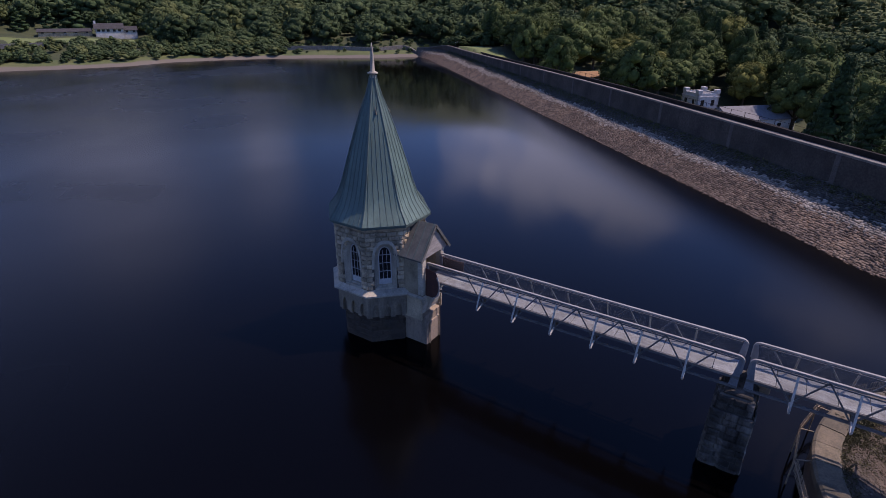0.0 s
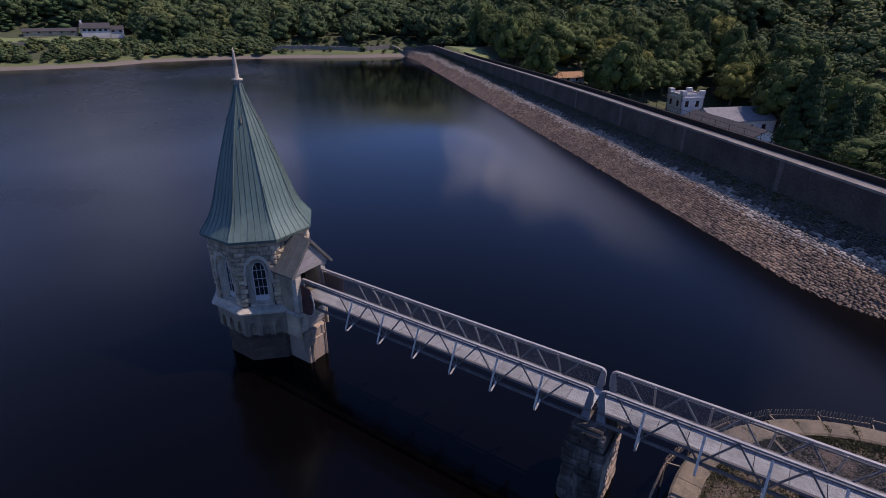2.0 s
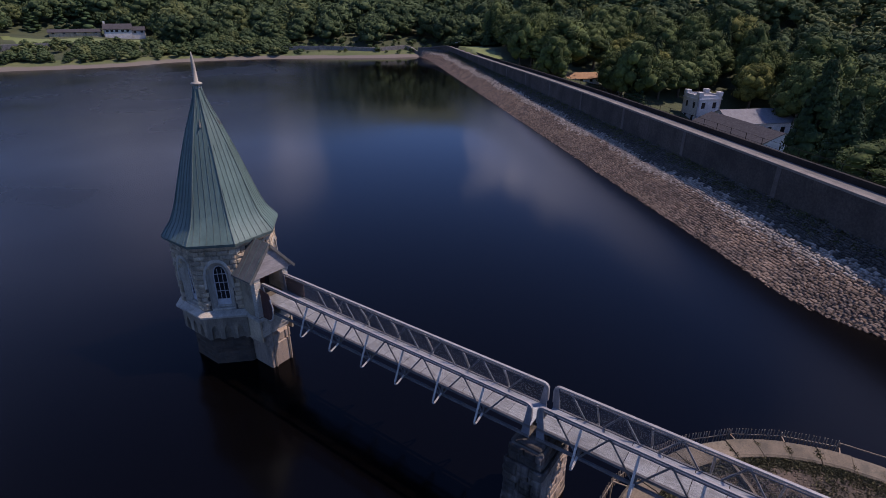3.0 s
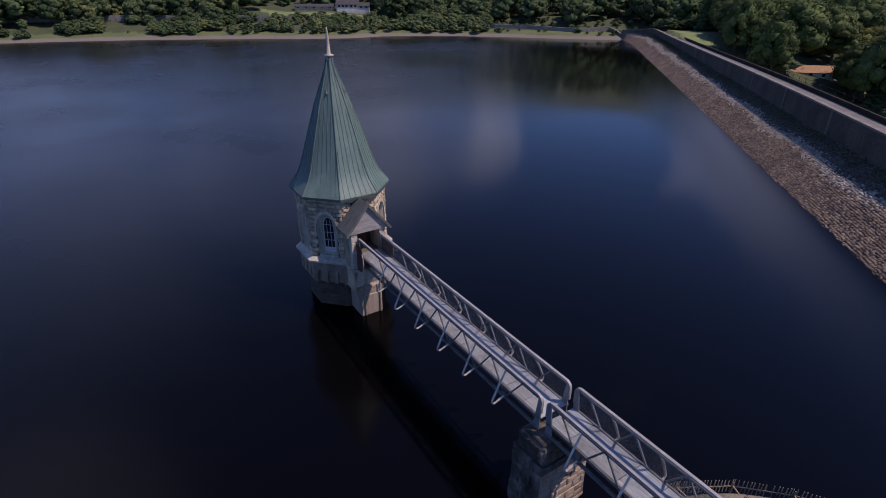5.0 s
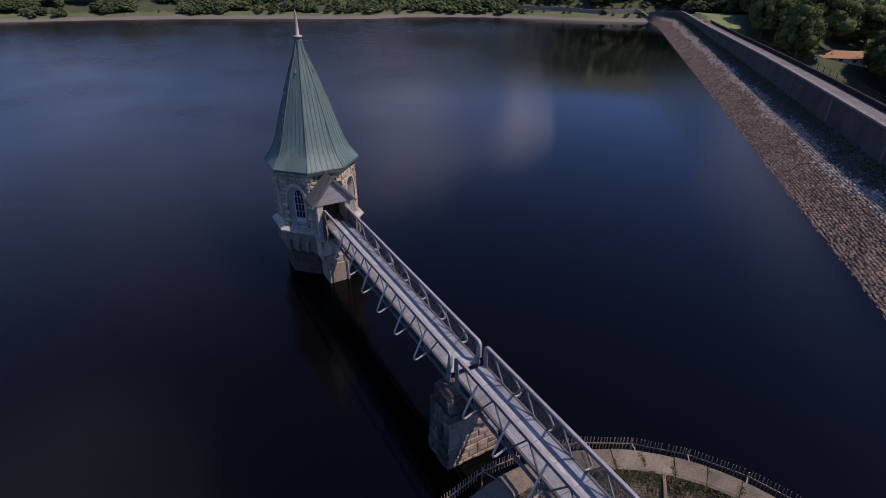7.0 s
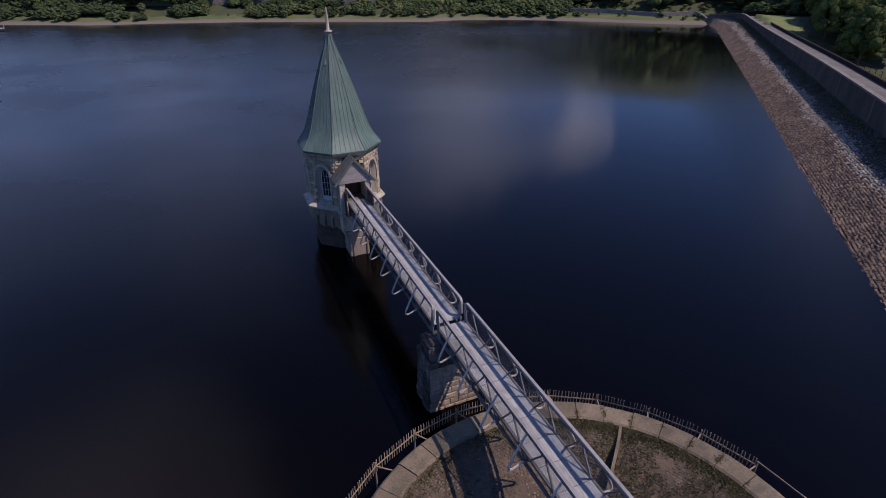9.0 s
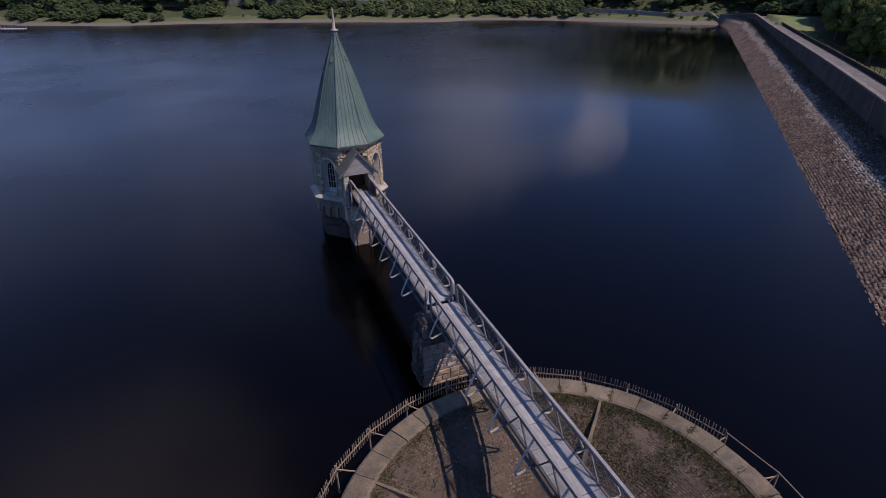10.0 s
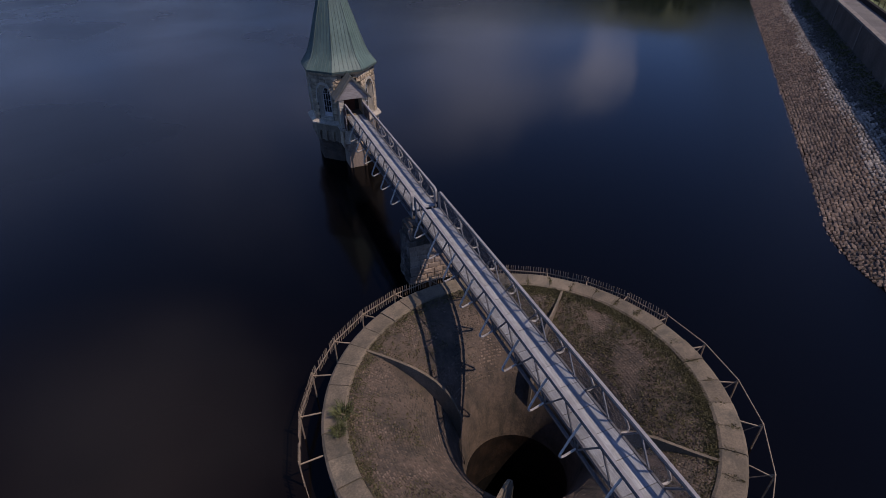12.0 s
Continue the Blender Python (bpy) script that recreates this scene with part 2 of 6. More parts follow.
def ground_material():
    """Grass and heath, with bare shingle where the lake washes it."""
    m = material("grass_and_heath", (0.066, 0.092, 0.027), (0.105, 0.118, 0.042), 0.06, 0.95, 0.3, 1.5, blotch=0.3)
    t = m.node_tree
    bsdf = t.nodes["Principled BSDF"]
    grass = bsdf.inputs["Base Color"].links[0].from_socket
    pos = t.nodes.new("ShaderNodeNewGeometry").outputs["Position"]
    sep = t.nodes.new("ShaderNodeSeparateXYZ")
    t.links.new(pos, sep.inputs[0])
    wob = node(t, "ShaderNodeTexNoise", Scale=0.12, Detail=5.0)
    t.links.new(pos, wob.inputs["Vector"])
    h = math_node(t, "ADD", sep.outputs[2], math_node(t, "MULTIPLY", wob.outputs[0], -0.9))
    f = ramp(t, h, [(0.0, (1, 1, 1)), (0.35, (0, 0, 0))])
    x0 = math_node(t, "GREATER_THAN", sep.outputs[2], -2.0)
    f = math_node(t, "MULTIPLY", f, x0)
    t.links.new(mix(t, f, grass, (0.14, 0.122, 0.098)), bsdf.inputs["Base Color"])
    return m


GROUND = ground_material()
UNDERSTORY = material("bracken_and_leaf_litter", (0.034, 0.048, 0.017), (0.056, 0.066, 0.025), 0.15, 0.95, 0.3, 1.5, blotch=0.35)
LAWN = material("mown_grass", (0.11, 0.15, 0.045), (0.15, 0.18, 0.06), 0.15, 0.95, 0.3, 3.0, blotch=0.2)
MOSS = material("moss", (0.062, 0.058, 0.026), (0.105, 0.098, 0.04), 1.5, 0.95, 0.5, 14, island=0.3)


def water_material():
    m = bpy.data.materials.new("lake_water")
    m.use_nodes = True
    t = m.node_tree
    b = t.nodes["Principled BSDF"]
    b.inputs["Roughness"].default_value = 0.07
    b.inputs["IOR"].default_value = 1.333
    b.inputs["Specular IOR Level"].default_value = 0.27
    pos = t.nodes.new("ShaderNodeNewGeometry").outputs["Position"]
    # peat-brown patch in the water's colour west of the spillway, broken up by noise
    brown_noise = node(t, "ShaderNodeTexNoise", Scale=0.07, Detail=3.0)
    t.links.new(pos, brown_noise.inputs["Vector"])
    away = t.nodes.new("ShaderNodeVectorMath")
    away.operation = "DISTANCE"
    t.links.new(pos, away.inputs[0])
    away.inputs[1].default_value = (-24.0, -38.0, 0.0)
    near = math_node(t, "SUBTRACT", 1.0, math_node(t, "DIVIDE", away.outputs["Value"], 21.0), clamp=True)
    brown = math_node(t, "MULTIPLY", near, ramp(t, brown_noise.outputs[0], [(0.3, (0.35, 0.35, 0.35)), (0.6, (1, 1, 1))]))
    t.links.new(mix(t, brown, (0.0014, 0.0011, 0.0011), (0.014, 0.0098, 0.0072)), b.inputs["Base Color"])
    n1 = node(t, "ShaderNodeTexNoise", Scale=0.9, Detail=3.0)
    n2 = node(t, "ShaderNodeTexNoise", Scale=0.05, Detail=2.0)
    for n in (n1, n2):
        t.links.new(pos, n.inputs["Vector"])
    gust = ramp(t, n2.outputs[0], [(0.45, (0.05, 0.05, 0.05)), (0.72, (0.08, 0.08, 0.08))])
    bump = node(t, "ShaderNodeBump", Distance=0.03)
    sep = t.nodes.new("ShaderNodeSeparateXYZ")
    t.links.new(pos, sep.inputs[0])
    across = math_node(t, "SUBTRACT", math_node(t, "MULTIPLY", sep.outputs[0], 0.7145), math_node(t, "MULTIPLY", sep.outputs[1], 0.6997))
    along = math_node(t, "ADD", math_node(t, "MULTIPLY", sep.outputs[0], 0.6997), math_node(t, "MULTIPLY", sep.outputs[1], 0.7145))
    # wind belts: along the near dam foot, and over the open lake away from the dam
    def band(value, a, b):
        r = t.nodes.new("ShaderNodeMapRange")
        r.interpolation_type = "SMOOTHSTEP"
        r.inputs["From Min"].default_value, r.inputs["From Max"].default_value = a, b
        t.links.new(value, r.inputs["Value"])
        return r.outputs[0]
    foot = math_node(t, "MULTIPLY", band(across, 30.0, 40.0), band(along, 150.0, 30.0))
    open_lake = band(across, 26.0, -26.0)
    wind = math_node(t, "MAXIMUM", math_node(t, "MULTIPLY", foot, 0.3), math_node(t, "MULTIPLY", open_lake, 0.04))
    streak = node(t, "ShaderNodeTexNoise", Scale=0.03, Detail=4.0)
    t.links.new(pos, streak.inputs["Vector"])
    rough = math_node(t, "ADD", 0.08, math_node(t, "MULTIPLY", math_node(t, "MULTIPLY", open_lake, streak.outputs[0]), 0.34))
    rough = math_node(t, "ADD", rough, math_node(t, "MULTIPLY", foot, 0.15))
    t.links.new(rough, b.inputs["Roughness"])
    t.links.new(math_node(t, "ADD", gust, wind), bump.inputs["Strength"])
    t.links.new(n1.outputs[0], bump.inputs["Height"])
    t.links.new(bump.outputs[0], b.inputs["Normal"])
    return m


WATER = water_material()

# ---- building helpers ----
rng = random.Random(7)


def finish(name, bm, mat, smooth=False):
    """A mesh object from a bmesh in plan units."""
    bmesh.ops.scale(bm, vec=(K, K, K), verts=bm.verts)
    bmesh.ops.recalc_face_normals(bm, faces=bm.faces)
    me = bpy.data.meshes.new(name)
    bm.to_mesh(me)
    bm.free()
    for p in me.polygons:
        p.use_smooth = smooth
    me.materials.append(mat)
    return new(name, me)


def place_under(ob, parent):
    if parent is not None:
        ob.parent = parent
        ob.matrix_parent_inverse = WORLD[parent].inverted() if parent in WORLD else Matrix.Identity(4)
    return ob


WORLD = {}


def thing(name, x, y, z, label, category, group="", kind=""):
    e = new(name)
    e.location = (x * K, y * K, z * K)
    WORLD[e] = Matrix.Translation(e.location)
    return tagged(e, label, category, group, kind)


def part(name, bm, mat, parent, label="", smooth=False):
    ob = finish(name, bm, mat, smooth)
    place_under(ob, parent)
    return tagged(ob, label) if label else ob


def piece(name, me, parent, m):
    """A piece that shares its mesh (already in metres), at a pose in plan units."""
    ob = new(name, me)
    ob.matrix_basis = Matrix.Translation(m.translation * K) @ m.to_3x3().to_4x4()
    return place_under(ob, parent)


def block(bm, x0, x1, y0, y1, z0, z1, m=None, bevel=0.0):
    r = bmesh.ops.create_cube(bm, size=1.0)
    vs = r["verts"]
    for v in vs:
        v.co = Vector((x0 + (v.co.x + 0.5) * (x1 - x0), y0 + (v.co.y + 0.5) * (y1 - y0), z0 + (v.co.z + 0.5) * (z1 - z0)))
    if bevel:
        es = {e for v in vs for e in v.link_edges}
        out = bmesh.ops.bevel(bm, geom=list(es), offset=bevel, segments=1, affect="EDGES")
        vs = list({v for f in out["faces"] for v in f.verts} | {v for v in vs if v.is_valid})
    if m is not None:
        bmesh.ops.transform(bm, matrix=m, verts=vs)
    return vs


def tube(bm, points, r, sides=8):
    """A round bar along points."""
    pts = [Vector(p) for p in points]
    rings = []
    up = Vector((0, 0, 1))
    for i, p in enumerate(pts):
        d = (pts[min(i + 1, len(pts) - 1)] - pts[max(i - 1, 0)]).normalized()
        a = d.cross(up)
        if a.length < 0.05:
            a = d.cross(Vector((1, 0, 0)))
        a.normalize()
        b = d.cross(a)
        rings.append([bm.verts.new(p + (a * math.cos(q) + b * math.sin(q)) * r) for q in [2 * math.pi * k / sides for k in range(sides)]])
    for a, b in zip(rings, rings[1:]):
        for k in range(sides):
            bm.faces.new((a[k], a[(k + 1) % sides], b[(k + 1) % sides], b[k]))
    bm.faces.new(rings[0])
    bm.faces.new(rings[-1])


def bar(bm, p, q, w, h):
    """A flat-sided bar from p to q."""
    p, q = Vector(p), Vector(q)
    d = (q - p)
    m = Matrix.Translation(p) @ d.to_track_quat("X", "Z").to_matrix().to_4x4()
    block(bm, 0, d.length, -w / 2, w / 2, -h / 2, h / 2, m)


def lathe(bm, profile, sides, cx=0.0, cy=0.0, turn=0.0, close=False):
    rings = []
    for r, z in profile:
        rings.append([bm.verts.new((cx + r * math.cos(turn + 2 * math.pi * k / sides), cy + r * math.sin(turn + 2 * math.pi * k / sides), z)) for k in range(sides)])
    for a, b in zip(rings, rings[1:]):
        for k in range(sides):
            bm.faces.new((a[k], a[(k + 1) % sides], b[(k + 1) % sides], b[k]))
    if close:
        bm.faces.new(rings[0])
        bm.faces.new(rings[-1])
    return rings


def solid(bm, outline, depth, m):
    """A prism: outline (u, z) in the plane v = 0, pushed to v = depth, posed by m."""
    a = [bm.verts.new(m @ Vector((u, 0, z))) for u, z in outline]
    b = [bm.verts.new(m @ Vector((u, depth, z))) for u, z in outline]
    n = len(a)
    bm.faces.new(a)
    bm.faces.new(b[::-1])
    for i in range(n):
        bm.faces.new((a[i], b[i], b[(i + 1) % n], a[(i + 1) % n]))


def ring_band(bm, outer, inner, depth, m):
    """A frame between two outlines with the same count of points, open at the ends, pushed to v = depth."""
    lay = []
    for v in (0, depth):
        lay.append(([bm.verts.new(m @ Vector((u, v, z))) for u, z in outer], [bm.verts.new(m @ Vector((u, v, z))) for u, z in inner]))
    (o0, i0), (o1, i1) = lay
    n = len(o0)
    for k in range(n - 1):
        bm.faces.new((o0[k], o0[k + 1], i0[k + 1], i0[k]))
        bm.faces.new((o1[k], i1[k], i1[k + 1], o1[k + 1]))
        bm.faces.new((o0[k], o1[k], o1[k + 1], o0[k + 1]))
        bm.faces.new((i0[k], i0[k + 1], i1[k + 1], i1[k]))
    for k in (0, n - 1):
        bm.faces.new((o0[k], i0[k], i1[k], o1[k]))


def pointed(w, z0, spring, apex, steps=7):
    """The outline of a pointed arch: up one side, over and down the other."""
    left = []
    for i in range(steps + 1):
        q = i / steps
        left.append((-w * math.cos(q * math.pi / 2) ** 0.85 if i < steps else 0.0, spring + (apex - spring) * math.sin(q * math.pi / 2) ** 0.9))
    return [(-w, z0)] + left + [(-u, z) for u, z in left[-2::-1]] + [(w, z0)]


# dam coordinates: s along the crest, n across it, away from the lake
DX, DY = 0.6997, 0.7145


def sn(s, n, z=0.0):
    return Vector((DX * s + DY * n, DY * s - DX * n, z))


# ---- the ground ----
SHORE = [sn(-190, 37), sn(182, 37), Vector((141, 113, 0)), Vector((126, 130, 0)), Vector((110, 145, 0)), Vector((97, 153, 0)), Vector((84, 159, 0)), Vector((70, 158, 0)), Vector((56, 164, 0)),
         Vector((43, 172, 0)), Vector((8, 187, 0)), Vector((-17, 194, 0)), Vector((-42, 199, 0)), Vector((-72, 216, 0)), Vector((-120, 262, 0)), Vector((-260, 370, 0)), Vector((-520, 520, 0)),
         Vector((-640, 330, 0)), Vector((-420, -60, 0)), Vector((-260, -210, 0))]
SX = np.array([[p.x, p.y] for p in SHORE])


def lake_distance(P):
    """Signed distance from the water's edge (land: plus), and whether the dam's line is the nearest."""
    best = np.full(len(P), 1e9)
    on_dam = np.zeros(len(P), bool)
    inside = np.zeros(len(P), bool)
    for i in range(len(SX)):
        a, b = SX[i], SX[(i + 1) % len(SX)]
        e = b - a
        w = P - a
        tt = np.clip((w @ e) / (e @ e), 0, 1)
        d = np.hypot(*(w - tt[:, None] * e).T)
        on_dam = np.where(d < best, i == 0, on_dam)
        best = np.minimum(best, d)
        c = ((a[1] > P[:, 1]) != (b[1] > P[:, 1])) & (P[:, 0] < (b[0] - a[0]) * (P[:, 1] - a[1]) / (b[1] - a[1] + 1e-12) + a[0])
        inside ^= c
    return np.where(inside, -best, best), on_dam


def smooth(a, b, x):
    t = np.clip((x - a) / (b - a), 0, 1)
    return t * t * (3 - 2 * t)


def rough_field(x, y):
    """Gentle unevenness of the land."""
    return (np.sin(x * 0.031 + 1.3) * np.cos(y * 0.027 + 0.4) + 0.6 * np.sin(x * 0.071 + y * 0.053) + 0.35 * np.sin(x * 0.17 - y * 0.13 + 2.0))


def land_height(P):
    x, y = P[:, 0], P[:, 1]
    q, on_dam = lake_distance(P)
    s, n = DX * x + DY * y, DY * x - DX * y
    wob = rough_field(x, y)
    bearing = np.degrees(np.arctan2(y + 20, x + 10))
    high = 1.0 - 0.08 * smooth(40, 60, bearing) - 0.52 * smooth(68, 95, bearing) - 0.3 * smooth(-10, -60, bearing)
    hill = 85 * smooth(80, 500, q) * high + 18 * smooth(40, 160, q) + 40 * smooth(500, 1500, q)
    bank = np.where(q < 3, q * 0.3, 0.9 + (q - 3) * 0.16)
    bank = np.minimum(bank, 5.6 + (q - 34) * 0.03) + smooth(10, 60, q) * wob * 1.1 + hill
    bank = np.where(q < 0, np.maximum(q * 0.35, -12.0), bank)
    floor_z = -15 + 19 * smooth(70, 165, s - (n - 75) * 0.6) + wob * 0.6
    verge = 4.5 - 1.3 * smooth(40, 158, s) - 1.6 * smooth(168, 184, s)
    down = np.where(n < 49.5, verge, verge - (n - 49.5) * 0.5)
    down = np.maximum(down, floor_z) + (95 * smooth(180, 600, n) + 16 * smooth(120, 200, n))
    down = np.where(n < 45.6, np.minimum(-1.6 + (n - 37) * 0.38, 2.0), down)
    down = np.where(n < 37, np.maximum((n - 37) * 0.5 - 1.6, -12.0), down)
    w = smooth(168, 190 + 0.9 * np.clip(n - 50, 0, 140), s)
    z = np.where(n > 34, down * (1 - w) + bank * w, bank)
    z = np.where(np.hypot(x - 0.18, y + 30.9) < 14, np.minimum(z, -12.0), z)
    return z, q


def land_at(x, y):
    return float(land_height(np.array([[x, y]]))[0][0])


def build_ground():
    radii = np.concatenate([np.linspace(2, 30, 8), np.linspace(36, 118, 18), np.linspace(121, 330, 96), np.geomspace(336, 3000, 60)])
    na = 560
    ang = np.linspace(0, 2 * np.pi, na, endpoint=False)
    R, A = np.meshgrid(radii, ang, indexing="ij")
    P = np.stack([(R * np.cos(A)).ravel(), (R * np.sin(A)).ravel() - 20], 1)
    z, q = land_height(P)
    V = np.concatenate([np.c_[P, z], [[0, -20, -12]]]) * K
    nr = len(radii)
    i, j = np.meshgrid(np.arange(nr - 1), np.arange(na), indexing="ij")
    F = np.stack([i * na + j, (i + 1) * na + j, (i + 1) * na + (j + 1) % na, i * na + (j + 1) % na], -1).reshape(-1, 4)
    faces = F.tolist() + [(nr * na, k, (k + 1) % na) for k in range(na)]
    me = bpy.data.meshes.new("ground")
    me.from_pydata(V.tolist(), [], faces)
    for m in (GROUND, UNDERSTORY, LAWN):
        me.materials.append(m)
    ctr = P[F].mean(1)
    zc, qc = land_height(ctr)
    sc, nc = DX * ctr[:, 0] + DY * ctr[:, 1], DY * ctr[:, 0] - DX * ctr[:, 1]
    wooded = (((qc > 7) & ((nc < 40) | (sc > 178))) | (nc > 55)) & (zc < 16)
    lawn = (np.abs(ctr[:, 0] - 76) < 20) & (np.abs(ctr[:, 1] - 198 + (ctr[:, 0] - 80) * 0.5) < 12) & (qc > 12)
    lawn |= (nc > 46.5) & (nc < 54) & (sc > 60) & (sc < 172)
    kind = np.where(lawn, 2, np.where(wooded, 1, 0))
    kind = np.concatenate([kind, np.zeros(na, int)]).astype(np.int32)
    me.polygons.foreach_set("material_index", kind)
    me.polygons.foreach_set("use_smooth", np.ones(len(kind), bool))
    tagged(new("ground", me), "grassy and heathy valley land rising to wooded hills", "ground", kind="structure")


SPILL = (0.18, -30.9)
SPILL_R = 8.37
WATER_Z = -0.35


def build_water():
    bm = bmesh.new()
    c = SX.mean(0)
    ring = []
    for i in range(len(SX)):
        a, b, d = SX[i - 1], SX[i], SX[(i + 1) % len(SX)]
        t1 = (b - a) / np.linalg.norm(b - a)
        t2 = (d - b) / np.linalg.norm(d - b)
        nn = np.array([t1[1] + t2[1], -t1[0] - t2[0]])
        nn /= np.linalg.norm(nn)
        off = 6.5 if i < 2 else 4.0
        ring.append(bm.verts.new((*(b + nn * off), WATER_Z)))
    edges = [bm.edges.new((ring[i], ring[(i + 1) % len(ring)])) for i in range(len(ring))]
    hole = [bm.verts.new((SPILL[0] + (SPILL_R - 0.12) * math.cos(2 * math.pi * k / 96), SPILL[1] + (SPILL_R - 0.12) * math.sin(2 * math.pi * k / 96), WATER_Z)) for k in range(96)]
    edges += [bm.edges.new((hole[k], hole[(k + 1) % 96])) for k in range(96)]
    bmesh.ops.triangle_fill(bm, use_beauty=True, edges=edges, normal=(0, 0, 1))
    ob = finish("water", bm, WATER)
    if ob.data.polygons[0].normal.z < 0:
        ob.data.flip_normals()
    tagged(ob, "calm dark reservoir water mirroring sky and hills", "water", kind="structure")


build_ground()
build_water()

# ---- the dam ----
S0, S1 = -120.0, 184.0


WALL_N, WALL_TOP = 43.1, 5.55


def bend(s, n):
    """Towards the near landing the foot of the slope draws in under the wall."""
    k = max(0.0, -s)
    pull = 0.05 * k * k if k < 6 else min(1.8 + 0.6 * (k - 6), 4.2)
    round_off = 0.018 * max(0.0, s - 162.0) ** 2 * min(1.0, max(0.0, (n - 33.5) / 9.6))
    return n + pull * max(0.0, WALL_N - n) / 6.6 - round_off


def crest(s):
    """How far the crest stands above its mean level: it falls gently towards the far landing."""
    return 0.15 - 1.3 * smooth(40.0, 158.0, s) - 1.6 * smooth(168.0, 184.0, s)


def strip(name, profile, mat, label, s0=S0, s1=S1, step=4.0, jitter=0.0):
    """A long body along the dam with the cross-section profile, a closed outline (n, z)."""
    bm = bmesh.new()
    count = int((s1 - s0) / step) + 1
    rows = []
    for i in range(count + 1):
        s = s0 + (s1 - s0) * i / count
        rows.append([bm.verts.new(sn(s, bend(s, n) + rng.uniform(-jitter, jitter), z + (crest(s) if z > 3.5 else 0.0))) for n, z in profile])
    k = len(profile)
    for a, b in zip(rows, rows[1:]):
        for j in range(k):
            bm.faces.new((a[j], a[(j + 1) % k], b[(j + 1) % k], b[j]))
    bm.faces.new(rows[0])
    bm.faces.new(rows[-1])
    return tagged(finish(name, bm, mat), label, "dam", kind="structure")


def slope_z(n):
    return (n - 37.0) * 0.46


strip("dam_slope", [(33, -2.2), (36.9, -0.15), (43.05, 2.68), (43.08, -2.0), (36, -4)], MORTAR, "earth and stone body of the dam's upstream face", step=1.5)
dam_wall = strip("dam_wall", [(WALL_N, 2.2), (WALL_N, WALL_TOP - 0.2), (WALL_N + 0.45, WALL_TOP - 0.2), (WALL_N + 0.45, 2.2)], DAM_WALL, "dark weathered masonry wave wall along the dam crest")
strip("dam_coping", [(WALL_N - 0.06, WALL_TOP - 0.198), (WALL_N - 0.06, WALL_TOP), (WALL_N + 0.5, WALL_TOP), (WALL_N + 0.5, WALL_TOP - 0.198)], COPING, "pale stone coping on the wave wall")
# parapet's shaded inner side is put into its colour, lit top included
PARAPET = material("shade_dark_parapet_stone", (0.035, 0.032, 0.028), (0.022, 0.02, 0.018), 0.5, 0.95, 0.5, 5, specular=0.1)
strip("road", [(WALL_N + 0.45, 3.6), (WALL_N + 0.45, 4.75), (47.0, 4.75), (47.0, 3.6)], ROAD, "grey tarmac road along the dam crest")
strip("dam_parapet", [(47.0, 3.6), (47.0, 5.3), (47.35, 5.3), (48.2, 3.6)], PARAPET, "dark downstream parapet wall of the crest road")


PILASTER = material("wall_pilaster_stone", (0.12, 0.105, 0.09), (0.085, 0.075, 0.065), 0.8, 0.95, 0.5, 6)


def build_pilasters():
    for i in range(17):
        s = -60 + i * 14.0
        bm = bmesh.new()
        m = Matrix.Translation(sn(s, bend(s, WALL_N) - 0.1)) @ Matrix.Rotation(math.atan2(DY, DX), 4, "Z")
        block(bm, -0.28, 0.28, -0.16, -0.055, 2.5, WALL_TOP - 0.22 + crest(s), m, 0.02)
        part("pilaster", bm, PILASTER, dam_wall)


build_pilasters()


def stone_verts(r, L, W, H):
    """A rough pillow-topped stone: eight corners and a raised, uneven crown."""
    lo = [(-L / 2, -W / 2, -H), (L / 2, -W / 2, -H), (L / 2, W / 2, -H), (-L / 2, W / 2, -H)]
    hi = [(x * r.uniform(0.72, 0.93), y * r.uniform(0.72, 0.93), H * r.uniform(0.1, 0.6)) for x, y, z in lo]
    mid = [(r.uniform(-0.15, 0.15) * L, r.uniform(-0.15, 0.15) * W, H * r.uniform(0.6, 1.0))]
    v = lo + hi + mid
    f = [(0, 1, 5, 4), (1, 2, 6, 5), (2, 3, 7, 6), (3, 0, 4, 7), (4, 5, 8), (5, 6, 8), (6, 7, 8), (7, 4, 8)]
    return v, f


def joined(name, V, F, mat, parent=None, label="", category="", kind="stuff"):
    me = bpy.data.meshes.new(name)
    me.from_pydata(V, [], F)
    me.materials.append(mat)
    ob = new(name, me)
    if parent is not None:
        place_under(ob, parent)
    return tagged(ob, label, category, kind=kind)


dam_facing = thing("stone_pitching", *sn(20, 38).to_2d(), 0.9, "coursed brown and grey stone pitching on the dam slope", "stonework", kind="structure")


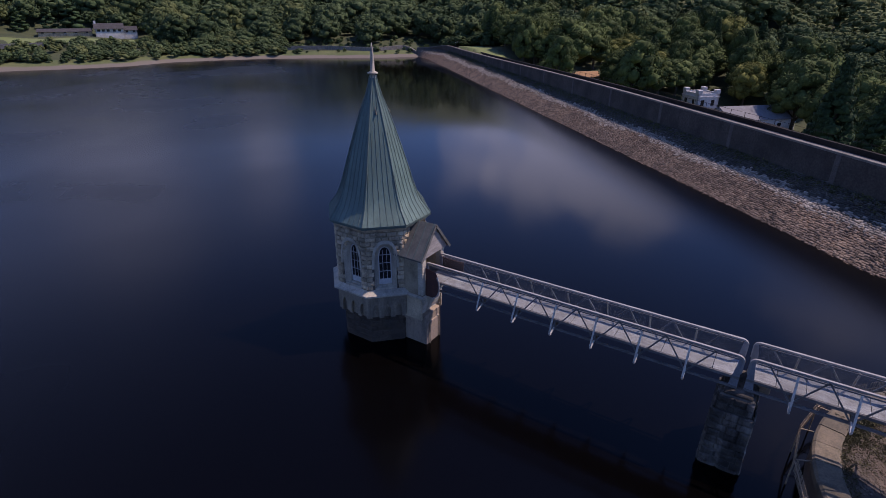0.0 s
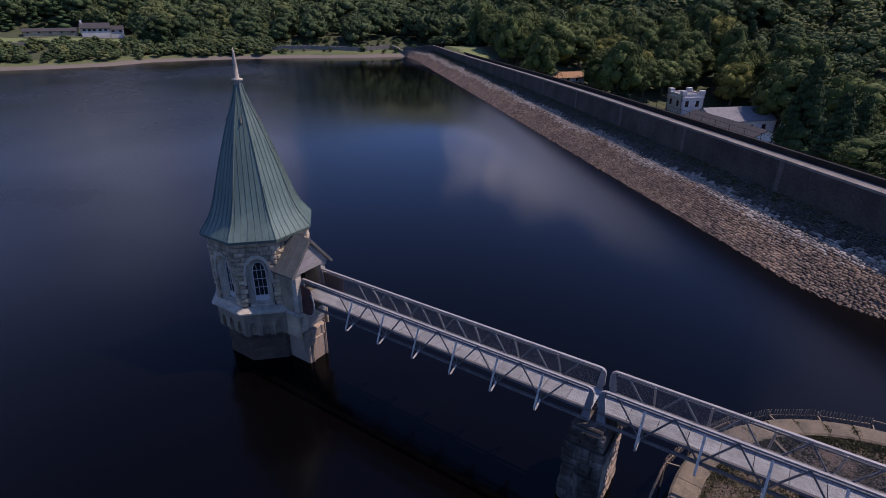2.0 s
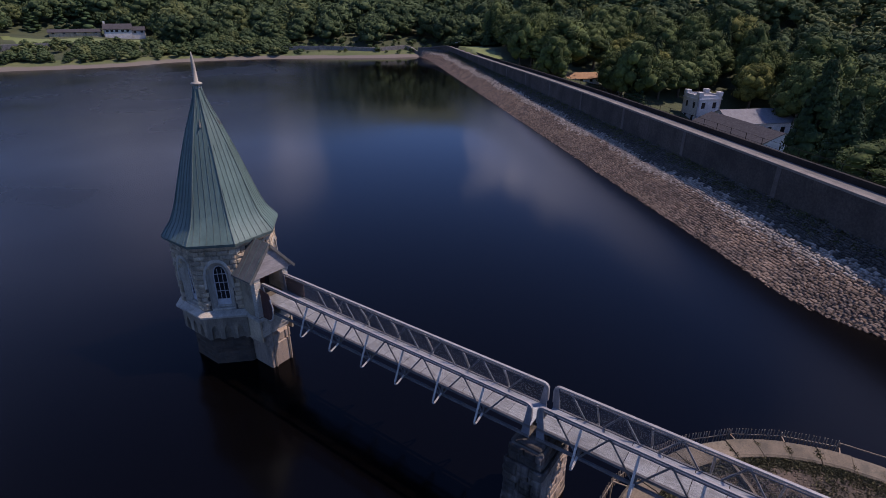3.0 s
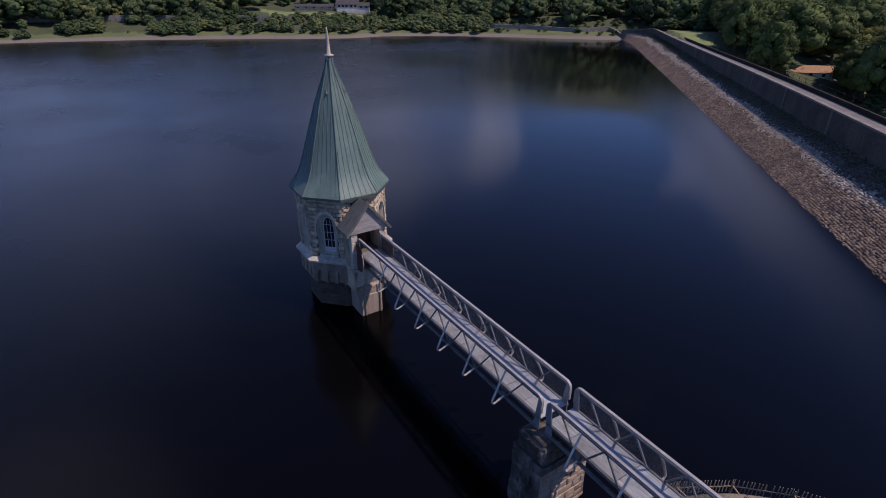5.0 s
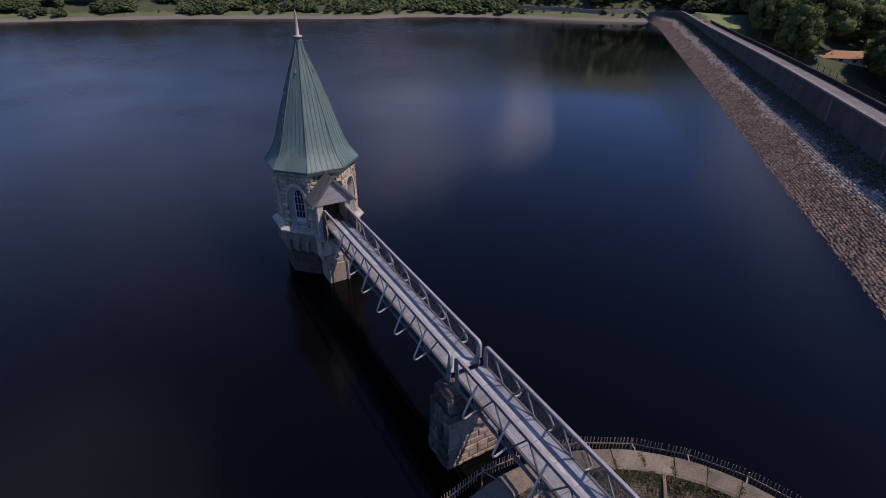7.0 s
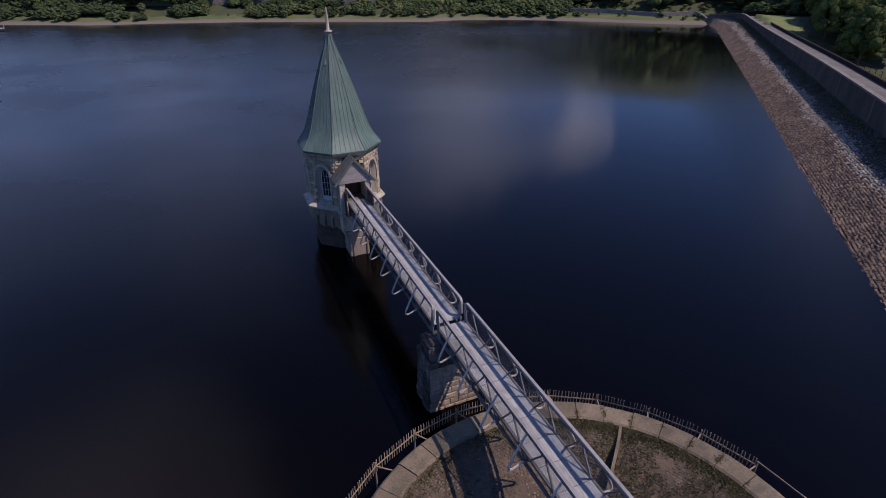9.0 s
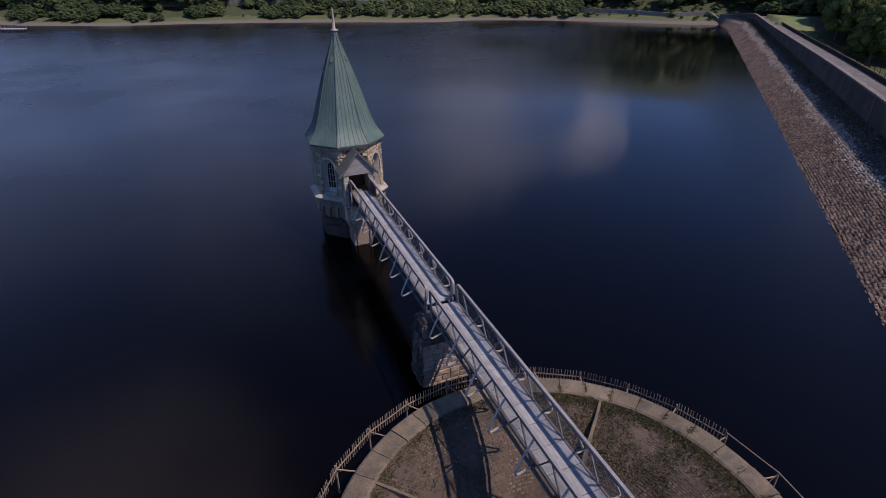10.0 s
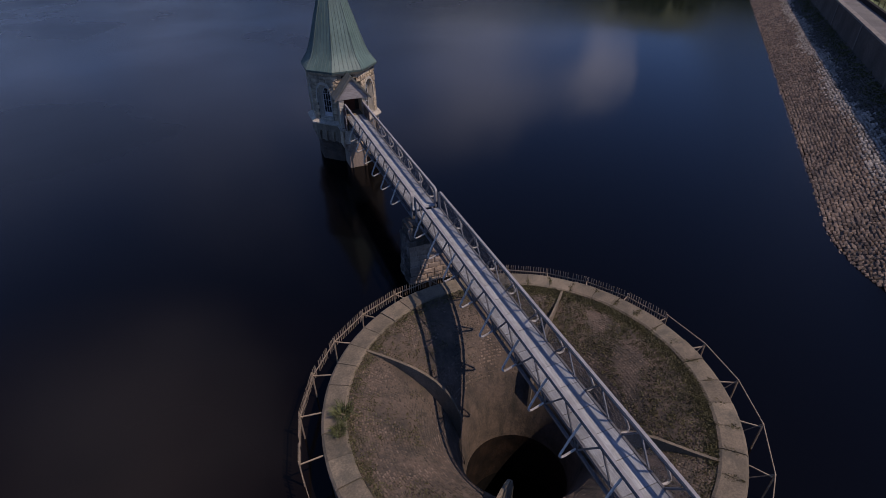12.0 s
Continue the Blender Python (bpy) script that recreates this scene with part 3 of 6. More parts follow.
def build_pitching():
    """Courses of set stones up the slope: the nearest three hundred are pieces of their own."""
    r = random.Random(11)
    kinds = []
    for i in range(8):
        v, f = stone_verts(r, 0.62 * K, 0.215 * K, 0.055 * K)
        me = bpy.data.meshes.new("pitching_stone")
        me.from_pydata(v, [], f)
        me.materials.append(PITCHING_PART)
        kinds.append(me)
    V, F, PV, PF, MV, MF = [], [], [], [], [], []
    turn = Matrix.Rotation(math.atan2(DY, DX), 4, "Z")
    near = 0
    n = 35.9
    while n < 43.0:
        s = -60 + r.uniform(0, 0.5)
        while s < 183:
            L = r.triangular(0.15, 0.62, 0.28) * (1 if s < 60 else 1.7)
            tilt = math.atan(0.46)
            lift = slope_z(n) + r.uniform(-0.035, 0.03)
            m = Matrix.Translation(sn(s + L / 2, bend(s, n) + r.uniform(-0.06, 0.06), lift)) @ turn @ Matrix.Rotation(-tilt, 4, "X") @ Matrix.Rotation(r.uniform(-0.2, 0.2), 4, "Z") @ Matrix.Rotation(r.uniform(-0.14, 0.14), 4, "Y")
            if 0 < s < 9 and n < 39.6 and near < 300:
                near += 1
                ob = piece("stone", kinds[r.randrange(8)], dam_facing, m)
                ob.matrix_basis = ob.matrix_basis @ Matrix.Diagonal((L / 0.62, 1, 1, 1))
            else:
                v, f = stone_verts(r, L * 0.97, r.uniform(0.15, 0.24), r.uniform(0.04, 0.085) if n < 39.8 else r.uniform(0.05, 0.13))
                edge = n + 0.3 * math.sin(s * 0.3) + r.uniform(-0.4, 0.4)
                # the top courses take the rubble coloured dark for the wall's shade
                vv, ff = (MV, MF) if edge > 41.0 else (PV, PF) if edge > 39.75 else (V, F)
                b = len(vv)
                vv.extend([tuple((m @ Vector(p)) * K) for p in v])
                ff.extend([tuple(b + k for k in q) for q in f])
            s += L
        n += 0.215
    joined("pitching_stones", V, F, PITCHING, dam_facing)
    joined("rubble_stones", PV, PF, PALE_RUBBLE, dam_facing)
    joined("shaded_mossy_stones", MV, MF, SHADED_MOSSY, dam_facing)


def clump_mesh(r, count, size, spread, height):
    """Short leafy sprays for weeds and scrub."""
    V, F = [], []
    for i in range(count):
        a, d = r.uniform(0, 6.283), spread * math.sqrt(r.random())
        c = Vector((d * math.cos(a), d * math.sin(a), r.uniform(0.15, 1.0) * height * (1 - 0.6 * d / spread)))
        ax = Vector((r.gauss(0, 1), r.gauss(0, 1), r.gauss(0, 1))).normalized()
        bx = ax.cross(Vector((r.gauss(0, 1), r.gauss(0, 1), 0.3))).normalized()
        w = size * r.uniform(0.6, 1.3)
        b = len(V)
        V += [tuple(c - ax * w), tuple(c + bx * w * 0.6), tuple(c + ax * w), tuple(c - bx * w * 0.6)]
        F.append((b, b + 1, b + 2, b + 3))
    return V, F


def build_dam_weeds():
    r = random.Random(5)
    V, F = [], []
    for i in range(1900):
        s = r.uniform(-40, 183)
        n = r.triangular(41.2, 43.0, 42.9)
        v, f = clump_mesh(r, 9, 0.09, r.uniform(0.2, 0.55), r.uniform(0.12, 0.4))
        o = sn(s, n, slope_z(n))
        b = len(V)
        V += [tuple((Vector(p) + o) * K) for p in v]
        F += [tuple(b + k for k in q) for q in f]
    joined("dam_weeds", V, F, SCRUB, None, "dark weeds and tufts growing along the wall's foot", "weeds")


def build_railing(name, s0, s1, n, z0, z1, label):
    """Thin iron railing along the downstream side of the road."""
    t = thing(name, *sn((s0 + s1) / 2, n).to_2d(), z0, label, "railing")
    for z in (z0 + (z1 - z0) * 0.5, z1):
        bm = bmesh.new()
        tube(bm, [sn(s, bend(s, n), z + crest(s)) for s in np.linspace(s0, s1, 60)], 0.016, 4)
        part("rail", bm, PARAPET, t)
    count = int((s1 - s0) / 2.4)
    bm = bmesh.new()
    block(bm, -0.025, 0.025, -0.025, 0.025, z0 - 0.6, z1 + 0.05)
    first = part("post", bm, PARAPET, t)
    for i in range(count + 1):
        s = s0 + i * 2.4
        m = Matrix.Translation(sn(s, bend(s, n), crest(s)))
        if i == 0:
            first.matrix_basis = Matrix.Translation(m.translation * K)
        else:
            piece("post", first.data, t, m)


# ---- the valve tower ----
tower = thing("valve_tower", 0, 0, 0, "octagonal stone valve tower with green copper spire in water", "tower")
AP = 2.5      # from the axis to a wall of the upper stage
EAVE = 7.04


def face_pose(k, apothem):
    """The pose of face k: u along the wall, v outwards is minus, z up. Face 0 carries the porch."""
    a = radians(-90 + 45 * k)
    return Matrix.Translation((apothem * math.cos(a), apothem * math.sin(a), 0)) @ Matrix.Rotation(a + math.pi / 2, 4, "Z")


def octagon(bm, profile, close=True):
    return lathe(bm, [(r / math.cos(math.pi / 8), z) for r, z in profile], 8, turn=math.pi / 8, close=close)


def build_tower_core():
    # lower stage: foot in the water, overhanging arcade band, weathered offset
    bm = bmesh.new()
    octagon(bm, [(2.42, -12.0), (2.32, -0.4), (2.28, 0.1), (2.26, 1.62)])
    part("foot_wall", bm, BASE_STONE, tower, "water-stained stone foot of the tower")
    for k in range(8):
        m = face_pose(k, 2.64)
        half = 2.64 * math.tan(math.pi / 8)
        # arcade band with three pointed niches, cut as a wall with real openings and a back
        bm = bmesh.new()
        us = [-half] + [x for c in (-0.66, 0.0, 0.66) for x in (c - 0.17, c + 0.17)] + [half]
        for a, b in zip(us[0::2], us[1::2]):
            block(bm, a, b, 0.0, 0.24, 1.55, 2.32, m)
        block(bm, -half, half, 0.0, 0.25, 2.32, 2.95, m)
        block(bm, -half, half, 0.2, 0.34, 1.4, 2.6, m)
        for c in (-0.66, 0.0, 0.66):
            for sg in (-1, 1):
                solid(bm, [(c + sg * 0.17, 2.33), (c + sg * 0.17, 2.02), (c + sg * 0.10, 2.22), (c, 2.33)], 0.2, m)
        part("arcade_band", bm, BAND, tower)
        # a small corbel block under each pier of the arcade
        for a, b in zip(us[0::2], us[1::2]):
            bm = bmesh.new()
            block(bm, a + 0.02, b - 0.02, 0.1, 0.34, 1.36, 1.55, m, 0.02)
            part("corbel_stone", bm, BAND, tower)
        # sloping ledge under the upper stage
        bm = bmesh.new()
        m = face_pose(k, 2.85)
        w = 2.87 * math.tan(math.pi / 8)
        wi = AP * math.tan(math.pi / 8)
        vs = [(-w, -0.02, 2.9), (w, -0.02, 2.9), (w, -0.02, 3.0), (-w, -0.02, 3.0), (-wi, 0.35, 3.2), (wi, 0.35, 3.2), (wi, 0.35, 2.9), (-wi, 0.35, 2.9)]
        q = [bm.verts.new(m @ Vector(v)) for v in vs]
        for f in ((0, 1, 2, 3), (3, 2, 5, 4), (0, 3, 4, 7), (1, 6, 5, 2), (0, 7, 6, 1), (4, 5, 6, 7)):
            bm.faces.new([q[i] for i in f])
        part("ledge", bm, DRESSED, tower, "pale sloping stone ledge")


WIN = dict(z0=3.4, spring=4.95, apex=5.72, w=0.36)


def wall_with_window(k):
    """The upper-stage wall of a face: mortar body with the window's hole right through it."""
    m = face_pose(k, AP - 0.05)
    half = (AP - 0.05) * math.tan(math.pi / 8)
    hole = pointed(0.60, 3.22, 4.95, 6.0)
    bm = bmesh.new()
    # body left, right, above: outline points matched against the hole's points
    outer = []
    for u, z in hole:
        if z <= 4.95:
            outer.append((-half if u < 0 else half, z))
        else:
            outer.append((half * max(-1, min(1, u / 0.36)), EAVE))
    ring_band(bm, outer, hole, 0.4, m)
    block(bm, -half, half, 0.0, 0.4, 2.9, 3.22, m)
    wall = part("wall", bm, MORTAR, tower)
    return wall


def build_window(k):
    wpose = face_pose(k, AP - 0.02)
    # dressed surround: splayed reveal between the outer outline and the light
    bm = bmesh.new()
    o, i = pointed(0.61, 3.22, 4.95, 6.02), pointed(WIN["w"], 3.22, WIN["spring"], WIN["apex"])
    a = [bm.verts.new(wpose @ Vector((u, -0.03, z))) for u, z in o]
    b = [bm.verts.new(wpose @ Vector((u * 0.93, -0.03, z - (0.03 if z > 5 else 0)))) for u, z in o]
    c = [bm.verts.new(wpose @ Vector((u, 0.24, z))) for u, z in i]
    d = [bm.verts.new(wpose @ Vector((u, 0.34, z))) for u, z in i]
    e = [bm.verts.new(wpose @ Vector((u, 0.34, z))) for u, z in o]
    for p, q in ((a, b), (b, c), (c, d), (d, e), (e, a)):
        for j in range(len(o) - 1):
            bm.faces.new((p[j], p[j + 1], q[j + 1], q[j]))
    surround = part("window_surround", bm, DRESSED, tower, "pale dressed stone window surround")
    # hood mould
    bm = bmesh.new()
    ho = [(u, z) for u, z in pointed(0.74, 4.55, 4.85, 6.22) if z >= 4.55]
    hi = [(u, z) for u, z in pointed(0.62, 4.55, 4.88, 6.04) if z >= 4.55]
    ring_band(bm, ho, hi, -0.12, wpose @ Matrix.Translation((0, 0.0, 0)))
    part("hood_mould", bm, DRESSED, tower)
    # sill stone
    bm = bmesh.new()
    block(bm, -0.6, 0.6, -0.06, 0.3, 3.2, 3.32, wpose, 0.02)
    block(bm, -0.36, 0.36, 0.1, 0.34, 3.32, 3.4, wpose, 0.02)
    part("window_sill", bm, DRESSED, tower)
    # frame and glazing
    bm = bmesh.new()
    ring_band(bm, pointed(0.36, WIN["z0"] - 0.03, WIN["spring"], WIN["apex"]), pointed(0.31, WIN["z0"] - 0.03, WIN["spring"], WIN["apex"] - 0.07), 0.05, wpose @ Matrix.Translation((0, 0.26, 0)))
    block(bm, -0.34, 0.34, 0.26, 0.31, 3.38, 3.72, wpose)
    block(bm, -0.125, -0.1, 0.265, 0.295, 3.7, 5.5, wpose)
    block(bm, 0.1, 0.125, 0.265, 0.295, 3.7, 5.5, wpose)
    for z in (4.2, 4.7, 5.2):
        block(bm, -0.32, 0.32, 0.268, 0.297, z - 0.014, z + 0.014, wpose)
    frame_ob = part("window_frame", bm, WHITE_FRAME, tower, "pale painted window frame with thin glazing bars")
    bm = bmesh.new()
    solid(bm, pointed(0.34, 3.4, WIN["spring"], WIN["apex"] - 0.03), 0.01, wpose @ Matrix.Translation((0, 0.305, 0)))
    part("pane", bm, GLASS_DARK, frame_ob, "dark leaded glass")


def stone_kind(r, L, H):
    """A rock-faced walling stone, standing in a wall: u, v (out is minus), z."""
    d = 0.06
    back = [(-L / 2, 0.06, -H / 2), (L / 2, 0.06, -H / 2), (L / 2, 0.06, H / 2), (-L / 2, 0.06, H / 2)]
    edge = [(x * 0.97, -0.02, z * 0.95) for x, y, z in back]
    rock = [(x * r.uniform(0.62, 0.85), -d - r.uniform(-0.025, 0.04), z * r.uniform(0.55, 0.88)) for x, y, z in back]
    mid = [(r.uniform(-0.2, 0.2) * L, -d - r.uniform(0.015, 0.06), r.uniform(-0.2, 0.2) * H)]
    v = back + edge + rock + mid
    f = []
    for a in (0, 4):
        f += [(a + i, a + (i + 1) % 4, a + 4 + (i + 1) % 4, a + 4 + i) for i in range(4)]
    f += [(8, 9, 12), (9, 10, 12), (10, 11, 12), (11, 8, 12)]
    return v, f


def build_tower_stones():
    r = random.Random(23)
    kinds = []
    for L in (0.3, 0.42, 0.56):
        for i in range(4):
            v, f = stone_kind(r, L * K, 0.255 * K)
            me = bpy.data.meshes.new("walling_stone")
            me.from_pydata(v, [], f)
            me.materials.append(STONE)
            kinds.append((L, me))
    V, F = [], []
    made = 0
    half = AP * math.tan(math.pi / 8)
    for k in (7, 0, 1, 6, 2, 5, 3, 4):
        m = face_pose(k, AP)
        z, row = 3.22, 0
        while z < EAVE - 0.2:
            u = -half
            first = True
            while u < half - 0.02:
                L = r.choice((0.3, 0.42, 0.56)) if not first else (0.56 if row % 2 else 0.3)
                first = False
                if half - (u + L) < 0.2:
                    L = half - u
                c = u + L / 2
                hole_w = 0.64 if z < 4.85 else 0.64 * max(0.0, 1 - ((z - 4.85) / 1.25) ** 1.6)
                porch = k == 0 and abs(c) < 1.0 and z < 6.75 - abs(c) * 1.1
                u += L
                lo, hi = c - L / 2, c + L / 2
                if porch:
                    continue
                if hole_w > 0 and k != 0 and lo < hole_w and hi > -hole_w:
                    # trim to what stands beside the window
                    if lo < -hole_w - 0.1:
                        hi = -hole_w
                    elif hi > hole_w + 0.1:
                        lo = hole_w
                    else:
                        continue
                L2, c2 = hi - lo, (hi + lo) / 2
                pm = m @ Matrix.Translation((c2, r.uniform(-0.015, 0.015), z + 0.13))
                if made < 300 and k in (7, 0, 1):
                    made += 1
                    L0, me = min(kinds[r.randrange(4)::4], key=lambda t: abs(t[0] - L2))
                    ob = piece("stone", me, tower, pm)
                    ob.matrix_basis = ob.matrix_basis @ Matrix.Diagonal((L2 * 0.97 / L0, 1, 1, 1))
                else:
                    v, f = stone_kind(r, L2 * 0.97, 0.25)
                    b = len(V)
                    V += [tuple((pm @ Vector(p)) * K) for p in v]
                    F += [tuple(b + j for j in q) for q in f]
            z += 0.265
            row += 1
    # the foot's larger courses
    half = 2.28 * math.tan(math.pi / 8)
    for k in range(8):
        m = face_pose(k, 2.28)
        for row in range(6):
            z = -0.6 + row * 0.33
            u = -half - (0.2 if row % 2 else 0)
            while u < half:
                L = r.uniform(0.45, 0.75)
                lo, hi = max(u, -half), min(u + L, half)
                u += L
                if hi - lo < 0.08:
                    continue
                v, f = stone_kind(r, (hi - lo) * 0.97, 0.31)
                pm = m @ Matrix.Translation(((hi + lo) / 2, 0.02, z + 0.16))
                me = bpy.data.meshes.new("foot_stone")
                me.from_pydata([tuple(Vector((p[0], p[1] * 0.6, p[2])) * K) for p in v], [], f)
                me.materials.append(BASE_STONE)
                piece("foot_stone", me, tower, pm)
    joined("walling_stones", V, F, STONE_JOINED, tower)


SPIRE = [(3.03, 7.1), (2.8, 7.42), (2.48, 7.83), (2.23, 8.35), (2.0, 9.0), (1.78, 9.7), (1.46, 10.7), (1.12, 11.7), (0.75, 12.7), (0.46, 13.4), (0.27, 13.95), (0.17, 14.42)]


def build_spire():
    c8 = math.cos(math.pi / 8)
    t8 = math.tan(math.pi / 8)
    for k in range(8):
        m = face_pose(k, 0)
        bm = bmesh.new()
        rows = []
        for r, z in SPIRE:
            ap = r * c8
            rows.append([bm.verts.new(m @ Vector((u * ap * t8, -ap, z))) for u in (-1, -0.5, 0, 0.5, 1)])
        for a, b in zip(rows, rows[1:]):
            for j in range(4):
                bm.faces.new((a[j], a[j + 1], b[j + 1], b[j]))
        facet = part("roof_facet", bm, COPPER, tower, smooth=True)
        # standing seams, upright lines parallel to the facet's middle, dying into the hips
        for u0 in (-0.86, -0.52, -0.18, 0.18, 0.52, 0.86):
            pts = []
            for i, (r, z) in enumerate(SPIRE):
                ap = r * c8
                w = ap * t8
                u = u0 * (0.35 + 0.65 * r / 2.95)
                if abs(u) < w - 0.02:
                    pts.append(m @ Vector((u, -ap - 0.012, z)))
            if len(pts) > 1:
                bm = bmesh.new()
                tube(bm, pts, 0.012, 4)
                part("seam", bm, COPPER_SEAM, facet)
        # hip roll
        bm = bmesh.new()
        tube(bm, [m @ Vector((r * c8 * t8, -r * c8, z + 0.01)) for r, z in SPIRE], 0.035, 6)
        part("hip_roll", bm, COPPER_SEAM, tower)
    bm = bmesh.new()
    octagon(bm, [(2.78, 6.95), (2.80, 7.08), (2.75, 7.1), (2.4, 7.08), (2.4, 6.93)], False)
    part("eaves_gutter", bm, COPPER_SEAM, tower, "dark gutter along the eaves")
    bm = bmesh.new()
    octagon(bm, [(2.45, 6.7), (2.6, 6.78), (2.68, 6.93), (2.3, 6.95), (2.3, 6.7)], False)
    part("eaves_cornice", bm, STONE, tower)
    bm = bmesh.new()
    lathe(bm, [(0.05, 14.2), (0.19, 14.3), (0.2, 14.4), (0.12, 14.44), (0.12, 14.47), (0.27, 14.49), (0.27, 14.57), (0.11, 14.62), (0.095, 15.2), (0.06, 15.75), (0.015, 16.0)], 12, close=True)
    part("finial", bm, DRESSED, tower, "pale pointed finial with a collar", True)
    for k in range(1, 8, 2):
        m = face_pose(k, 0)
        bm = bmesh.new()
        z = 12.55
        ap = 0.79 * c8
        q = [bm.verts.new(m @ Vector(v)) for v in ((-0.07, -ap, z), (0.07, -ap, z), (0, -ap + 0.14, z + 0.42), (0, -ap - 0.14, z + 0.02))]
        for f in ((0, 1, 3), (0, 3, 2), (1, 2, 3), (0, 2, 1)):
            bm.faces.new([q[i] for i in f])
        part("roof_vent", bm, LEAD, tower)


PORCH_F = -3.75


def build_porch():
    for sg in (-1, 1):
        bm = bmesh.new()
        x0, x1 = sorted((sg * 0.72, sg * 1.05))
        block(bm, x0, x1, PORCH_F, -2.4, 2.9, 5.5, bevel=0.02)
        part("porch_wall", bm, STONE, tower)
        x0, x1 = sorted((sg * 0.7, sg * 1.1))
        for j in range(7):
            bm = bmesh.new()
            block(bm, x0, x1 - (0.06 if j % 2 else 0) if sg > 0 else x1, PORCH_F - 0.03, PORCH_F + 0.3, 3.05 + j * 0.34, 3.05 + j * 0.34 + 0.325, bevel=0.02)
            part("quoin", bm, DRESSED, tower)
        bm = bmesh.new()
        x0, x1 = sorted((sg * 0.66, sg * 1.2))
        block(bm, x0, x1, PORCH_F - 0.12, -2.6, 2.82, 2.98, bevel=0.03)
        part("porch_ledge", bm, DRESSED, tower)
        # roof slope
        bm = bmesh.new()
        q = [(0.0, 7.02), (sg * 1.38, 5.32), (sg * 1.38, 5.24), (0.0, 6.93)]
        solid(bm, [(u, z) for u, z in q], 1.95, Matrix.Translation((0, PORCH_F - 0.18, 0)))
        slope = part("porch_roof", bm, LEAD, tower, "weathered lead-grey porch roof slope")
        for j in range(4):
            bm = bmesh.new()
            y = PORCH_F - 0.1 + j * 0.48
            bar(bm, (0.0, y, 7.03), (sg * 1.37, y, 5.335), 0.03, 0.03)
            part("seam", bm, COPPER_SEAM, slope)
        bm = bmesh.new()
        bar(bm, (0.0, PORCH_F - 0.2, 6.95), (sg * 1.40, PORCH_F - 0.2, 5.24), 0.05, 0.14)
        part("bargeboard", bm, LEAD, tower)
    # boarded gable
    for j in range(6):
        z0, z1 = 5.28 + j * 0.27, 5.28 + (j + 1) * 0.27 - 0.008
        w0, w1 = 1.3 * (1 - (z0 - 5.28) / 1.68), 1.3 * (1 - (z1 - 5.28) / 1.68)
        bm = bmesh.new()
        solid(bm, [(-w0, z0), (w0, z0), (max(w1, 0.01), z1), (-max(w1, 0.01), z1)], 0.05, Matrix.Translation((0, PORCH_F - 0.08, 0)))
        part("gable_board", bm, BOARD, tower)
    bm = bmesh.new()
    block(bm, -0.72, 0.72, -2.45, -2.35, 3.5, 6.9)
    part("porch_back", bm, DARK, tower)
    bm = bmesh.new()
    block(bm, -0.42, 0.42, -2.52, -2.46, 3.95, 5.5)
    door = part("door", bm, RUSTY, tower, "dark boarded door inside the porch")
    bm = bmesh.new()
    block(bm, 0.8, 0.84, PORCH_F - 1.5, PORCH_F - 0.06, 3.3, 4.72)
    part("side_plate", bm, RUSTY, tower, "rust-red steel side plate")
    # the other side plate ends in a curve, edged by a bent tube
    curve = [(PORCH_F - 0.55 - 0.42 * math.cos(a), 3.75 - 0.75 * math.sin(a)) for a in (-0.9, -0.45, 0.0, 0.45, 0.9, 1.3, 1.57)]
    bm = bmesh.new()
    solid(bm, [(PORCH_F - 0.06, 4.7), (PORCH_F - 0.7, 4.6)] + curve + [(PORCH_F - 0.06, 3.0)], 0.04, Matrix.Translation((-0.8, 0, 0)) @ Matrix.Rotation(math.pi / 2, 4, "Z"))
    plate = part("side_plate", bm, RUSTY, tower, "rust-red steel side plate with a curved edge")
    bm = bmesh.new()
    tube(bm, [(-0.85, y, z) for y, z in curve], 0.04, 6)
    part("edge_tube", bm, STAY, plate, "bent pale tube")
    bm = bmesh.new()
    block(bm, -0.74, 0.74, PORCH_F, -2.45, 3.7, 3.93)
    part("porch_floor", bm, CONCRETE, tower)
    # stepped corbels and buttress that carry the porch
    bm = bmesh.new()
    for j in range(5):
        w = 0.95 - 0.02 * j
        block(bm, -w, w, PORCH_F - 0.05 + (4 - j) * 0.09, -2.3, 1.55 + j * 0.26, 1.55 + (j + 1) * 0.26 - 0.006, bevel=0.02)
    part("corbel", bm, DRESSED, tower, "stepped pale stone corbels under the porch")
    bm = bmesh.new()
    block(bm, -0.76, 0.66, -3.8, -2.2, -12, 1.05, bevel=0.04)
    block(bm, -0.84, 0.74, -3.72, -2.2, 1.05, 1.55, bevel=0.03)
    part("buttress", bm, PIER_PALE, tower, "pale buttress below the porch")
    for sg in (-1, 1):
        bm = bmesh.new()
        x0, x1 = sorted((sg * 0.95, sg * 1.05))
        block(bm, x0, x1, PORCH_F + 0.1, -2.4, 1.4, 2.85)
        part("corbel_side", bm, STONE, tower)
        bm = bmesh.new()
        tube(bm, [(sg * 0.5, -3.86, 1.9), (sg * 0.5, -3.87, -0.5)], 0.035, 6)
        part("iron_pipe", bm, FENCE, tower)


build_tower_core()
for k in range(1, 8):
    wall_with_window(k)
    build_window(k)
bm = bmesh.new()
block(bm, -1.02, -0.7, 0.0, 0.4, 2.9, EAVE, face_pose(0, AP - 0.05))
block(bm, 0.7, 1.02, 0.0, 0.4, 2.9, EAVE, face_pose(0, AP - 0.05))
block(bm, -0.7, 0.7, 0.0, 0.4, 6.0, EAVE, face_pose(0, AP - 0.05))
part("wall", bm, MORTAR, tower)
